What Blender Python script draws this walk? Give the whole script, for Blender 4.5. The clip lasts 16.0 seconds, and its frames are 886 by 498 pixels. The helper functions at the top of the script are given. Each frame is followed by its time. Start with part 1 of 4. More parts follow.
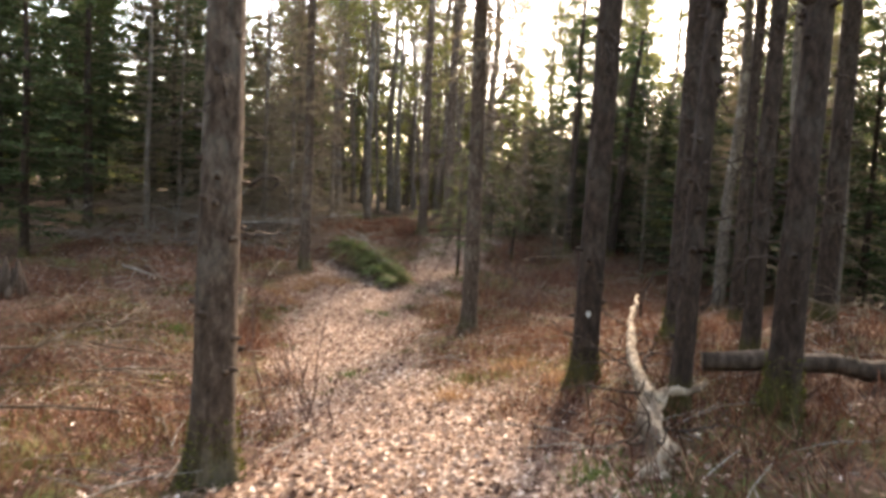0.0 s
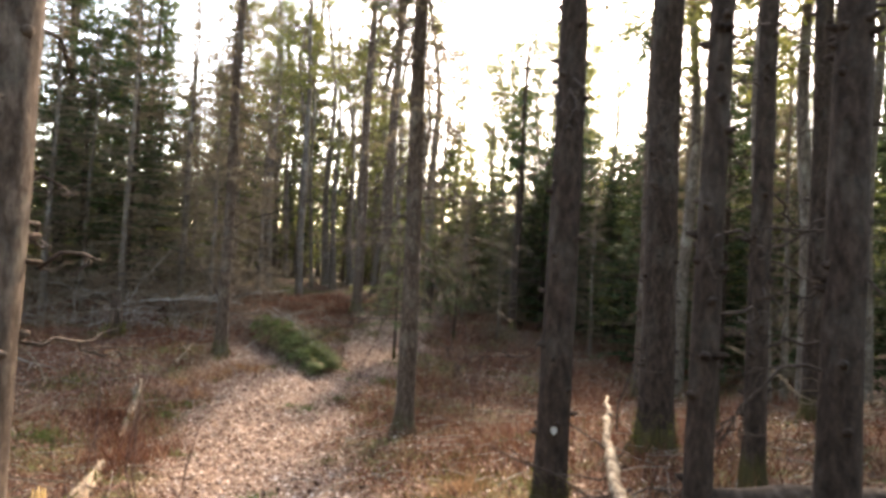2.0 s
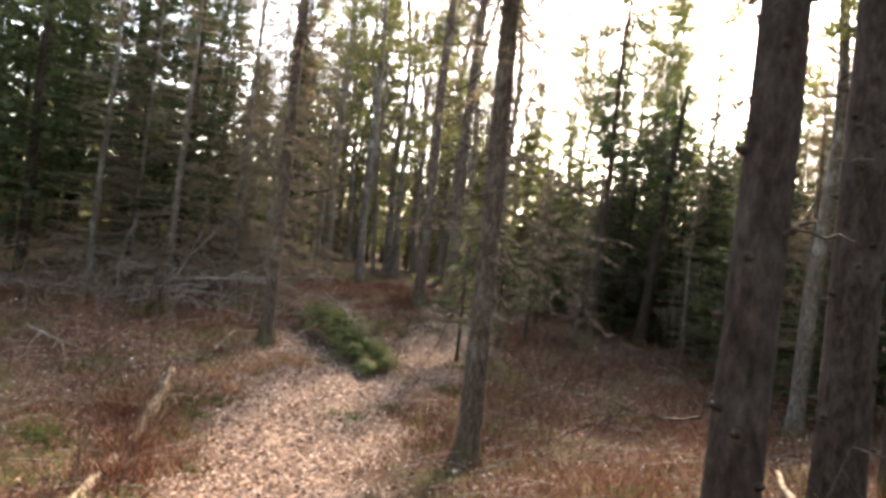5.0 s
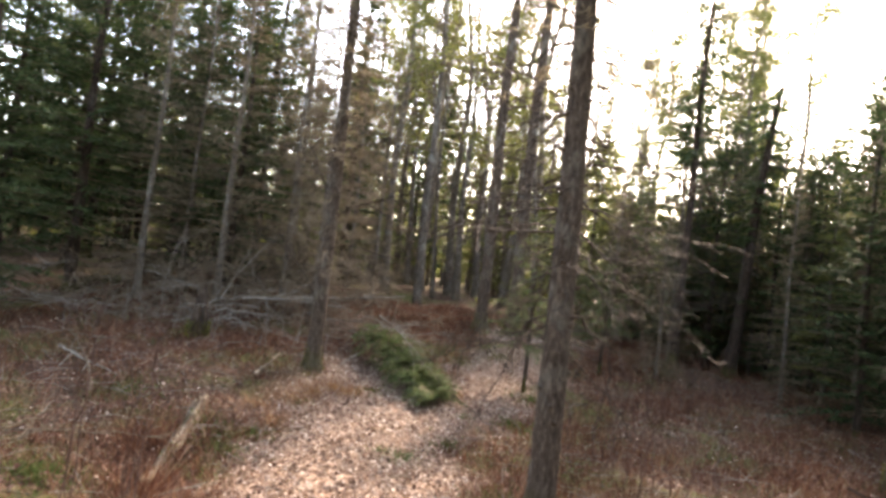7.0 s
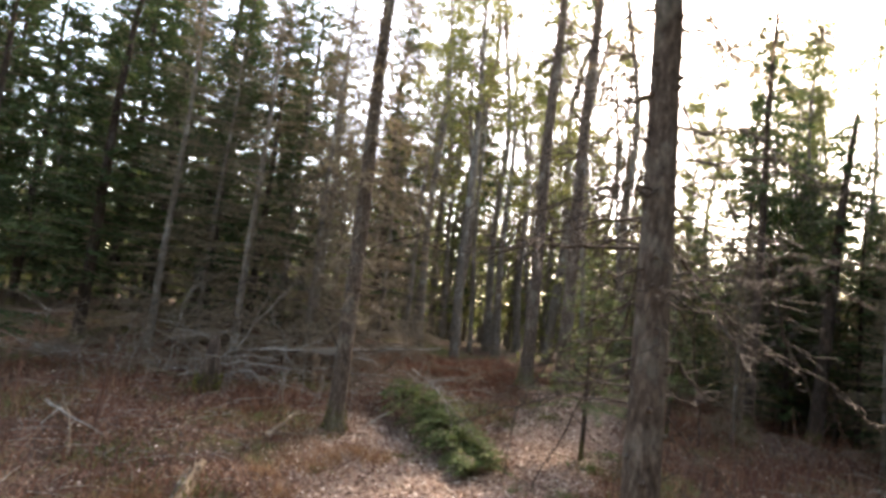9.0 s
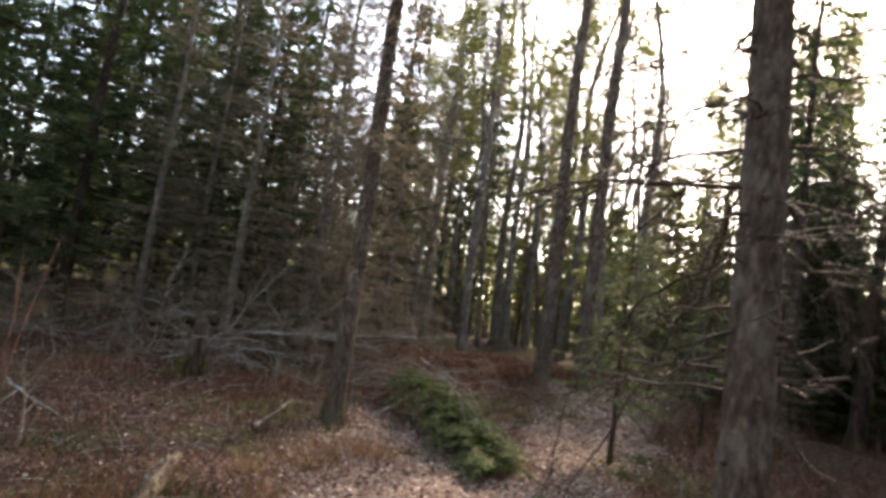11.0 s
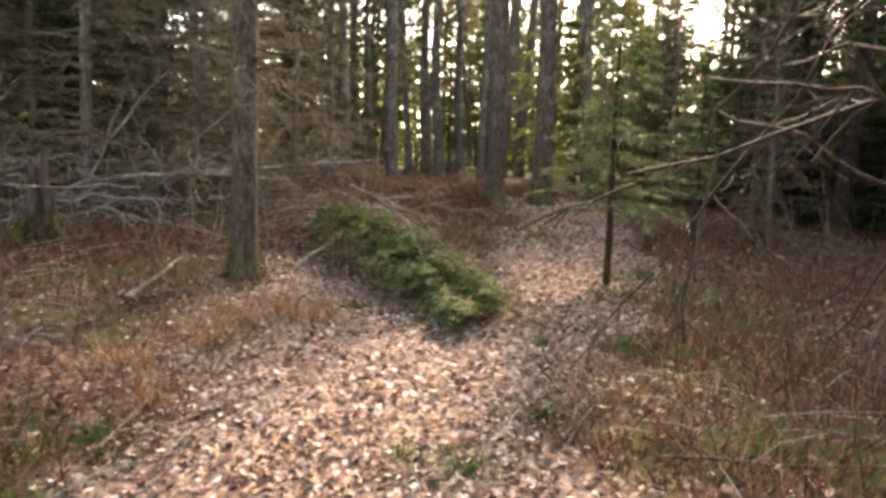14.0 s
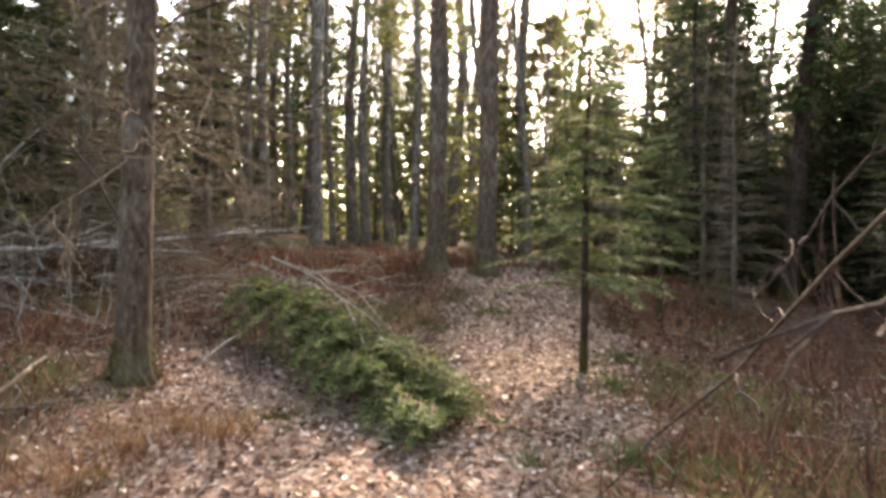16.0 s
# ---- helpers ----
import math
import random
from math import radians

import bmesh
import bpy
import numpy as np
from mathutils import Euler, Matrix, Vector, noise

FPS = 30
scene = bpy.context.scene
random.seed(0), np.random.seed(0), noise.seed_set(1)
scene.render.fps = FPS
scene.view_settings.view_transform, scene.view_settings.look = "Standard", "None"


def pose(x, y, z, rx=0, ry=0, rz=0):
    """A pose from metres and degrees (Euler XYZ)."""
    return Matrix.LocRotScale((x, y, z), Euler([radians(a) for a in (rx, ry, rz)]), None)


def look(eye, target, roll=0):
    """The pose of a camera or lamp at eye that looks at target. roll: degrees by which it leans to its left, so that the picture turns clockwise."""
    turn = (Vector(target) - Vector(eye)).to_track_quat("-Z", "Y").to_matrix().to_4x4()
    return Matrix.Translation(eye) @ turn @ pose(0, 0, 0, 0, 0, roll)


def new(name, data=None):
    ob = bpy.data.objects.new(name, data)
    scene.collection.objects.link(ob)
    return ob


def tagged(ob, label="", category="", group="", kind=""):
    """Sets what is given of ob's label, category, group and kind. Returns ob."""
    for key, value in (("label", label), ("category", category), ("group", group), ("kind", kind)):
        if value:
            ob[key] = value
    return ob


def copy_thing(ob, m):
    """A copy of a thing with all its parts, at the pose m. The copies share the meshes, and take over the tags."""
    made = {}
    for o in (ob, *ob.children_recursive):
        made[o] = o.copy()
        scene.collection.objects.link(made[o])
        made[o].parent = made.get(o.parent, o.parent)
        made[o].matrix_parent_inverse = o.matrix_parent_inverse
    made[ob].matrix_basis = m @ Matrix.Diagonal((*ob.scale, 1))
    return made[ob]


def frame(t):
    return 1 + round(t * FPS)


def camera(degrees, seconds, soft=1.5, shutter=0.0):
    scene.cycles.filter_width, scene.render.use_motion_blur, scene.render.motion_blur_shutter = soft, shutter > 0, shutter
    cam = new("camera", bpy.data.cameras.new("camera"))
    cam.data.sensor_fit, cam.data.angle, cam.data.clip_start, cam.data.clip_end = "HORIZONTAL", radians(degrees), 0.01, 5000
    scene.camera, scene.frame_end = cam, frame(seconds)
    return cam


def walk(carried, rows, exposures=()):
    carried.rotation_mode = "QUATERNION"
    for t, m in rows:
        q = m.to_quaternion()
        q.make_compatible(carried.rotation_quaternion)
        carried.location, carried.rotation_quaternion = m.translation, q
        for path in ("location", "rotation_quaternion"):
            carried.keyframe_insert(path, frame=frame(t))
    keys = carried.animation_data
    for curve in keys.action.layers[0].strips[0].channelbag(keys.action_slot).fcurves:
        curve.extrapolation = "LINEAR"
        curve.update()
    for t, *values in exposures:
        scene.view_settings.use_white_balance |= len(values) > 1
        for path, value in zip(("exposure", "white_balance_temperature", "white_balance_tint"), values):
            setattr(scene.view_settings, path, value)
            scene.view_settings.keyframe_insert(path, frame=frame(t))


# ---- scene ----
cam = camera(66.9, 16.0, 3.3, 0.5)
METRES, EYE, TILT, LEAN, TURN = 10.8, 1.5, -4.2, -2.8, 0.0
ROWS = [
    (0.0, 0.0, 0.0, 0.0, -0.0, 0.0, -0.0),
    (0.5, -0.0002, 0.037, 0.0086, -2.08, 0.58, -0.61),
    (1.0, 0.008, 0.0675, 0.0095, -3.83, 0.84, -0.43),
    (1.5, 0.0172, 0.0944, 0.0153, -0.82, 4.17, 0.01),
    (2.0, 0.0116, 0.1216, 0.0148, -5.0, 6.21, 0.22),
    (2.5, 0.002, 0.1522, 0.018, -4.54, 3.74, -0.25),
    (3.0, 0.0158, 0.184, 0.0228, 2.52, 5.55, -1.26),
    (3.5, 0.0187, 0.2049, 0.0242, 2.35, 5.74, -1.46),
    (6.0, 0.0006, 0.3498, 0.0291, 0.07, 5.05, -5.47),
    (6.5, 0.0023, 0.3801, 0.0255, 6.02, 5.83, -5.35),
    (7.0, 0.0043, 0.4038, 0.0229, 5.59, 7.23, -4.19),
    (7.5, -0.0056, 0.4335, 0.0231, 6.67, 7.97, -3.5),
    (8.0, -0.0045, 0.4703, 0.0189, 10.66, 10.59, -3.96),
    (10.5, -0.046, 0.6122, 0.0108, 4.88, 12.52, -5.15),
    (11.0, -0.0492, 0.6365, 0.0032, 8.38, 12.09, -5.92),
    (11.5, -0.052, 0.6645, -0.0072, 10.11, 11.8, -5.37),
    (12.0, -0.0687, 0.6985, -0.0085, 6.23, 10.99, -4.55),
    (12.5, -0.0708, 0.747, -0.013, 9.77, 7.1, -4.68),
    (13.0, -0.0767, 0.7771, -0.0118, 8.37, 1.12, -2.59),
    (13.5, -0.0924, 0.811, -0.0077, 4.35, -0.14, -1.45),
    (14.0, -0.0977, 0.8472, -0.008, 2.07, -1.3, 0.89),
    (14.5, -0.1038, 0.8718, -0.0039, 1.73, -2.15, 1.92),
    (15.0, -0.1206, 0.8984, 0.003, -0.52, -0.89, -0.5),
    (15.5, -0.1236, 0.9271, 0.0001, -4.79, 1.59, 0.7),
    (16.0, -0.1203, 0.9539, 0.0017, -4.68, 4.42, 2.19),
]
walk(cam, [(t, pose(0, 0, EYE, TILT, LEAN, TURN) @ pose(METRES * x, METRES * y, METRES * z, 90 + pitch, roll, yaw)) for t, x, y, z, yaw, pitch, roll in ROWS],
     [(0.0, 3.4, 8600, 20), (2.5, 3.4, 8300, 18), (3.5, 3.05, 8600, 20), (6.0, 3.6, 8300, 19), (8.0, 3.55, 8200, 19), (10.5, 3.0, 8000, 18), (12.0, 2.95, 8000, 18), (13.0, 3.45, 9100, 23), (16.0, 3.75, 8700, 20)])

# ---------------------------------------------------------------- world, sun
SUN_AZ, SUN_EL = 20.0, 36.5          # degrees from +y towards +x, degrees up
world = bpy.data.worlds.new("sky")
scene.world = world
world.use_nodes = True
wn = world.node_tree.nodes
sky = wn.new("ShaderNodeTexSky")
sky.sky_type = "NISHITA"
sky.sun_disc = False
sky.sun_elevation, sky.sun_rotation = radians(SUN_EL), radians(SUN_AZ)
sky.air_density, sky.dust_density, sky.ozone_density = 1.2, 1.3, 1.0
wn["Background"].inputs["Strength"].default_value = 0.15
world.node_tree.links.new(sky.outputs[0], wn["Background"].inputs["Color"])
sun = new("sun", bpy.data.lights.new("sun", "SUN"))
sun.data.energy, sun.data.angle, sun.data.color = 1.9, radians(6.0), (1.0, 0.94, 0.85)
a, e = radians(SUN_AZ), radians(SUN_EL)
sun.matrix_basis = look((0, 0, 0), (-math.sin(a) * math.cos(e), -math.cos(a) * math.cos(e), -math.sin(e)))

# ---------------------------------------------------------------- materials


def material(name, rough=0.9):
    m = bpy.data.materials.new(name)
    m.use_nodes = True
    b = m.node_tree.nodes["Principled BSDF"]
    b.inputs["Roughness"].default_value = rough
    b.inputs["Specular IOR Level"].default_value = 0.12
    return m, m.node_tree.nodes, m.node_tree.links, b


def ramp(nodes, links, src, stops):
    r = nodes.new("ShaderNodeValToRGB")
    el = r.color_ramp.elements
    while len(el) < len(stops):
        el.new(0.5)
    for k, (p, c) in enumerate(stops):
        el[k].position, el[k].color = p, (*c, 1)
    links.new(src, r.inputs[0])
    return r.outputs["Color"]


def noise_tex(nodes, links, scale, detail=4.0, vec=None, rough=0.6):
    n = nodes.new("ShaderNodeTexNoise")
    n.inputs["Scale"].default_value, n.inputs["Detail"].default_value = scale, detail
    n.inputs["Roughness"].default_value = rough
    if vec is not None:
        links.new(vec, n.inputs["Vector"])
    return n.outputs["Fac"]


def coords(nodes, links, scale=(1, 1, 1), kind="Object"):
    c = nodes.new("ShaderNodeTexCoord")
    mp = nodes.new("ShaderNodeMapping")
    mp.inputs["Scale"].default_value = scale
    links.new(c.outputs[kind], mp.inputs["Vector"])
    return mp.outputs[0]


def mix(nodes, links, fac, c1, c2, how="MIX"):
    m = nodes.new("ShaderNodeMix")
    m.data_type, m.blend_type = "RGBA", how
    for sock, val in ((m.inputs["Factor"], fac), (m.inputs["A"], c1), (m.inputs["B"], c2)):
        if isinstance(val, (int, float)):
            sock.default_value = val
        elif isinstance(val, tuple):
            sock.default_value = (*val, 1)
        else:
            links.new(val, sock)
    return m.outputs["Result"]


def bump(nodes, links, b, height, strength=0.6, dist=0.02):
    n = nodes.new("ShaderNodeBump")
    n.inputs["Strength"].default_value, n.inputs["Distance"].default_value = strength, dist
    links.new(height, n.inputs["Height"])
    links.new(n.outputs[0], b.inputs["Normal"])


def bark_material(name, dark, mid, pale, lichen=0.3, moss=0.9):
    """Flaky bark: stretched plates, lichen blotches, and moss on the lowest half metre of the trunk."""
    m, n, l, b = material(name, 0.92)
    v = coords(n, l, (1, 1, 0.4))
    plates = noise_tex(n, l, 24, 6, v, 0.7)
    col = ramp(n, l, plates, [(0.30, dark), (0.52, mid), (0.72, pale)])
    blotch = noise_tex(n, l, 3.1, 5, coords(n, l, (1, 1, 0.6)), 0.65)
    lr = ramp(n, l, blotch, [(0.52, (0, 0, 0)), (0.62, (lichen,) * 3)])
    col = mix(n, l, lr, col, (0.34, 0.33, 0.27))
    oc = n.new("ShaderNodeTexCoord")
    sep = n.new("ShaderNodeSeparateXYZ")
    l.new(oc.outputs["Object"], sep.inputs[0])
    edge = n.new("ShaderNodeMath")
    edge.operation = "MULTIPLY_ADD"
    l.new(noise_tex(n, l, 5, 3), edge.inputs[0])
    edge.inputs[1].default_value = -0.38
    l.new(sep.outputs["Z"], edge.inputs[2])
    mr = ramp(n, l, edge.outputs[0], [(0.0, (moss * 0.65,) * 3), (0.12, (0, 0, 0))])
    mosscol = ramp(n, l, noise_tex(n, l, 30, 3), [(0.3, (0.022, 0.02, 0.008)), (0.7, (0.095, 0.085, 0.016))])
    col = mix(n, l, mr, col, mosscol)
    l.new(col, b.inputs["Base Color"])
    bump(n, l, b, plates, 0.9, 0.02)
    return m


def island_material(name, stops, rough=0.85, through_light=0.0, var=0.0):
    """Many loose leaves, needles or twigs in one mesh, each with a colour of its own."""
    m, n, l, b = material(name, rough)
    g = n.new("ShaderNodeNewGeometry")
    col = ramp(n, l, g.outputs["Random Per Island"], stops)
    if var:
        big = noise_tex(n, l, 1.3, 3, coords(n, l))
        col = mix(n, l, var, col, ramp(n, l, big, [(0.3, (0.25, 0.25, 0.25)), (0.7, (1, 1, 1))]), "MULTIPLY")
    l.new(col, b.inputs["Base Color"])
    if through_light:
        t = n.new("ShaderNodeBsdfTranslucent")
        l.new(col, t.inputs["Color"])
        mx = n.new("ShaderNodeMixShader")
        mx.inputs[0].default_value = through_light
        l.new(b.outputs[0], mx.inputs[1])
        l.new(t.outputs[0], mx.inputs[2])
        l.new(mx.outputs[0], n["Material Output"].inputs["Surface"])
    return m


def wood_material(name, dark, mid, pale, scale=18, scars=0.0):
    m, n, l, b = material(name, 0.85)
    grain = noise_tex(n, l, scale, 5, coords(n, l, (1, 1, 0.3)), 0.65)
    stain = noise_tex(n, l, 2.2, 3, coords(n, l))
    col = ramp(n, l, grain, [(0.3, dark), (0.5, mid), (0.7, pale)])
    col = mix(n, l, 0.5, col, ramp(n, l, stain, [(0.35, (0.45, 0.4, 0.36)), (0.65, (1, 1, 1))]), "MULTIPLY")
    if scars:                                              # strips of bark and rot left on bleached wood
        strip = noise_tex(n, l, 7, 4, coords(n, l, (1, 0.35, 0.5)), 0.7)
        col = mix(n, l, ramp(n, l, strip, [(0.5, (0, 0, 0)), (0.58, (scars,) * 3)]), col, (0.05, 0.033, 0.022))
    l.new(col, b.inputs["Base Color"])
    bump(n, l, b, grain, 0.7, 0.01)
    return m


BARK_GREY = bark_material("bark_grey_brown", (0.018, 0.012, 0.008), (0.066, 0.046, 0.033), (0.145, 0.108, 0.082), 0.16, 0.5)
BARK_DARK = bark_material("bark_dark", (0.01, 0.0065, 0.0045), (0.033, 0.022, 0.016), (0.07, 0.048, 0.036), 0.06)
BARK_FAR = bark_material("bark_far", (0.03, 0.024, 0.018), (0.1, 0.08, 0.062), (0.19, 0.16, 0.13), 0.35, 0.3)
TWIG = wood_material("dead_twig", (0.05, 0.036, 0.024), (0.125, 0.092, 0.06), (0.25, 0.195, 0.14), 40)
TWIG_PALE = wood_material("weathered_twig", (0.09, 0.075, 0.06), (0.19, 0.165, 0.135), (0.36, 0.32, 0.27), 40)
TWIG_DARK = wood_material("brown_dead_bough", (0.022, 0.015, 0.011), (0.05, 0.036, 0.027), (0.1, 0.075, 0.058), 40)
TWIG_RED = wood_material("sapling_bark", (0.05, 0.028, 0.02), (0.11, 0.065, 0.05), (0.18, 0.12, 0.095), 40)
WOOD_ROT = wood_material("rotten_pale_wood", (0.06, 0.042, 0.028), (0.22, 0.165, 0.11), (0.46, 0.38, 0.28), 14, 0.8)
LOG_PALE = wood_material("half_rotten_log", (0.07, 0.05, 0.032), (0.17, 0.13, 0.088), (0.36, 0.3, 0.21), 12, 0.9)
GREEN = island_material("low_green_plants", [(0.0, (0.03, 0.055, 0.014)), (0.6, (0.07, 0.1, 0.028)), (1.0, (0.13, 0.15, 0.05))], 0.7, 0.3)
WOOD_LOG = wood_material("fallen_log_bark", (0.018, 0.012, 0.008), (0.055, 0.038, 0.026), (0.12, 0.088, 0.064), 14)
WOOD_FRESH = wood_material("split_yellow_wood", (0.3, 0.18, 0.06), (0.5, 0.32, 0.12), (0.62, 0.45, 0.22), 24)
MOSS = island_material("moss", [(0.0, (0.03, 0.034, 0.007)), (0.6, (0.08, 0.082, 0.015)), (1.0, (0.17, 0.15, 0.03))], 0.95)
NEEDLE = island_material("spruce_needles", [(0.0, (0.02, 0.036, 0.013)), (0.5, (0.04, 0.064, 0.024)), (1.0, (0.075, 0.1, 0.038))], 0.7, 0.38, 0.3)
NEEDLE_PINE = island_material("pine_needles", [(0.0, (0.07, 0.078, 0.024)), (0.5, (0.13, 0.14, 0.042)), (1.0, (0.21, 0.21, 0.07))], 0.6, 0.5, 0.3)
NEEDLE_SOFT = island_material("hemlock_needles", [(0.0, (0.04, 0.062, 0.022)), (0.6, (0.075, 0.1, 0.038)), (1.0, (0.12, 0.14, 0.06))], 0.75, 0.35)
NEEDLE_BOUGH = island_material("cut_bough_needles", [(0.0, (0.035, 0.055, 0.016)), (0.45, (0.06, 0.094, 0.028)), (0.85, (0.115, 0.145, 0.045)), (1.0, (0.24, 0.22, 0.1))], 0.7, 0.35)
NEEDLE_DEAD = island_material("dead_needles", [(0.0, (0.075, 0.058, 0.036)), (0.6, (0.15, 0.12, 0.074)), (1.0, (0.24, 0.195, 0.125))], 0.8, 0.5)
LEAF = island_material("fallen_leaves", [(0.0, (0.09, 0.05, 0.033)), (0.25, (0.17, 0.106, 0.075)), (0.6, (0.275, 0.195, 0.147)), (0.86, (0.4, 0.31, 0.245)), (1.0, (0.66, 0.56, 0.46))], 0.6, 0.3)
LEAF_OLD = island_material("old_leaves", [(0.0, (0.04, 0.02, 0.013)), (0.5, (0.09, 0.045, 0.03)), (0.85, (0.16, 0.09, 0.06)), (1.0, (0.34, 0.24, 0.175))], 0.7, 0.1)
BRUSH = island_material("dead_bracken", [(0.0, (0.04, 0.016, 0.01)), (0.5, (0.1, 0.04, 0.023)), (0.85, (0.17, 0.078, 0.044)), (1.0, (0.3, 0.185, 0.115))], 0.85, 0.2)
GRASS = island_material("wood_grass", [(0.0, (0.035, 0.045, 0.012)), (0.5, (0.075, 0.08, 0.023)), (0.8, (0.13, 0.115, 0.04)), (1.0, (0.22, 0.17, 0.075))], 0.7, 0.3)
STRAW = island_material("dry_straw", [(0.0, (0.12, 0.055, 0.028)), (0.6, (0.24, 0.13, 0.065)), (1.0, (0.46, 0.31, 0.17))], 0.75, 0.3)


def ground_material():
    m, n, l, b = material("forest_floor", 0.95)
    v = coords(n, l)
    vor = n.new("ShaderNodeTexVoronoi")
    vor.inputs["Scale"].default_value = 24
    vor.inputs["Randomness"].default_value = 1
    warp = n.new("ShaderNodeMixRGB")
    warp.inputs[0].default_value = 0.06
    l.new(v, warp.inputs[1])
    l.new(noise_tex(n, l, 9, 3, v), warp.inputs[2])
    l.new(warp.outputs[0], vor.inputs["Vector"])
    sep = n.new("ShaderNodeSeparateColor")
    l.new(vor.outputs["Color"], sep.inputs[0])
    # floor off the path: its own dark brown, deepened to stand for tree shade
    litter = ramp(n, l, sep.outputs[0], [(0.0, (0.03, 0.016, 0.01)), (0.35, (0.07, 0.036, 0.023)), (0.7, (0.12, 0.068, 0.045)), (1.0, (0.24, 0.155, 0.11))])
    fine = noise_tex(n, l, 60, 4, v)
    litter = mix(n, l, 0.6, litter, ramp(n, l, fine, [(0.3, (0.4, 0.38, 0.36)), (0.65, (1, 1, 1))]), "MULTIPLY")
    soil = ramp(n, l, noise_tex(n, l, 22, 5, v), [(0.3, (0.028, 0.018, 0.012)), (0.7, (0.1, 0.06, 0.036))])
    col = mix(n, l, ramp(n, l, noise_tex(n, l, 1.7, 4, v), [(0.42, (0, 0, 0)), (0.6, (0.75,) * 3)]), litter, soil)
    moss = ramp(n, l, noise_tex(n, l, 14, 4, v), [(0.3, (0.03, 0.034, 0.009)), (0.7, (0.095, 0.096, 0.026))])
    at = n.new("ShaderNodeAttribute")
    at.attribute_name = "trail"
    patch = ramp(n, l, noise_tex(n, l, 0.75, 5, v, 0.7), [(0.48, (0, 0, 0)), (0.6, (0.85,) * 3)])
    off = mix(n, l, at.outputs["Fac"], patch, (0.0, 0.0, 0.0))
    col = mix(n, l, off, col, moss)
    pathcol = ramp(n, l, sep.outputs[2], [(0.0, (0.08, 0.045, 0.03)), (0.5, (0.19, 0.12, 0.085)), (1.0, (0.36, 0.26, 0.195))])
    col = mix(n, l, at.outputs["Fac"], col, pathcol)
    l.new(col, b.inputs["Base Color"])
    hgt = n.new("ShaderNodeMath")
    l.new(sep.outputs[1], hgt.inputs[0])
    l.new(fine, hgt.inputs[1])
    bump(n, l, b, hgt.outputs[0], 0.9, 0.03)
    return m


GROUND = ground_material()

# ---------------------------------------------------------------- shape helpers
rng = np.random.default_rng(7)


def smooth(a, b, x):
    t = np.clip((np.asarray(x, float) - a) / (b - a), 0, 1)
    return t * t * (3 - 2 * t)


def rough_field(x, y):
    """Small humps, the same for the ground and for what stands on it."""
    return (0.045 * np.sin(1.9 * x + 0.7 * y) * np.cos(1.3 * y - 0.5 * x) + 0.03 * np.sin(4.1 * x - 1.2 * y + 1) * np.sin(3.3 * y + 0.6 * x)
            + 0.016 * np.sin(9.0 * x + 4.0 * y) * np.cos(8.0 * y - 3.0 * x))


def trail_x(y):
    return np.interp(y, [-5, 0, 4, 7, 10, 13, 14, 14.9, 16, 19, 24, 40], [0, 0, -0.1, -0.7, -1.45, -1.55, -1.3, -0.5, 0.05, 0.45, 1.6, 6])


def trail(x, y):
    """1 on the trodden leaf path, 0 off it."""
    w = 0.85 + 0.15 * np.sin(2.3 * y) + 0.12 * np.sin(5.1 * y + 9 * np.sign(x)) + 0.3 * np.exp(-((y - 12.6) / 2.4) ** 2)
    on = 1 - smooth(w * 0.75, w * 1.35, np.abs(x - trail_x(y)))
    glade = np.exp(-((x + 2.35) / 0.95) ** 4 - ((y - 14.9) / 1.9) ** 4) * 0.9      # bare leafy ground round the slender tree
    return np.maximum(on, glade)


def ground_z(x, y):
    x, y = np.asarray(x, float), np.asarray(y, float)
    z = -0.78 * smooth(-1.0, 11.5, y) + 0.64 * smooth(10.8, 18.0, y) + 0.62 * smooth(16.5, 20.5, y) + 0.6 * smooth(20, 30, y)
    cross = 0.16 * (1 - smooth(7.5, 15.5, y)) * smooth(0.5, 4.5, y)
    z = z + cross * np.clip(x + 0.9, -0.6, 5.5)
    z = z - 0.12 * np.clip(x - 1.0, 0, 5) * smooth(14, 20, y) * (1 - smooth(26, 40, y))
    z = z + 0.22 * smooth(-2.6, -4.5, x) * smooth(5, 10, y) + 0.12 * np.exp(-((x + 1.7) / 0.9) ** 2 - ((y - 12.8) / 1.0) ** 2) + 0.13 * np.exp(-((x + 1.7) / 1.1) ** 2 - ((y - 3.7) / 1.4) ** 2)
    z = z + 9.0 * smooth(45, 170, np.hypot(x, y))
    return z + rough_field(x, y) * (1 - 0.6 * trail(x, y)) * (1 - smooth(30, 60, np.hypot(x, y)))


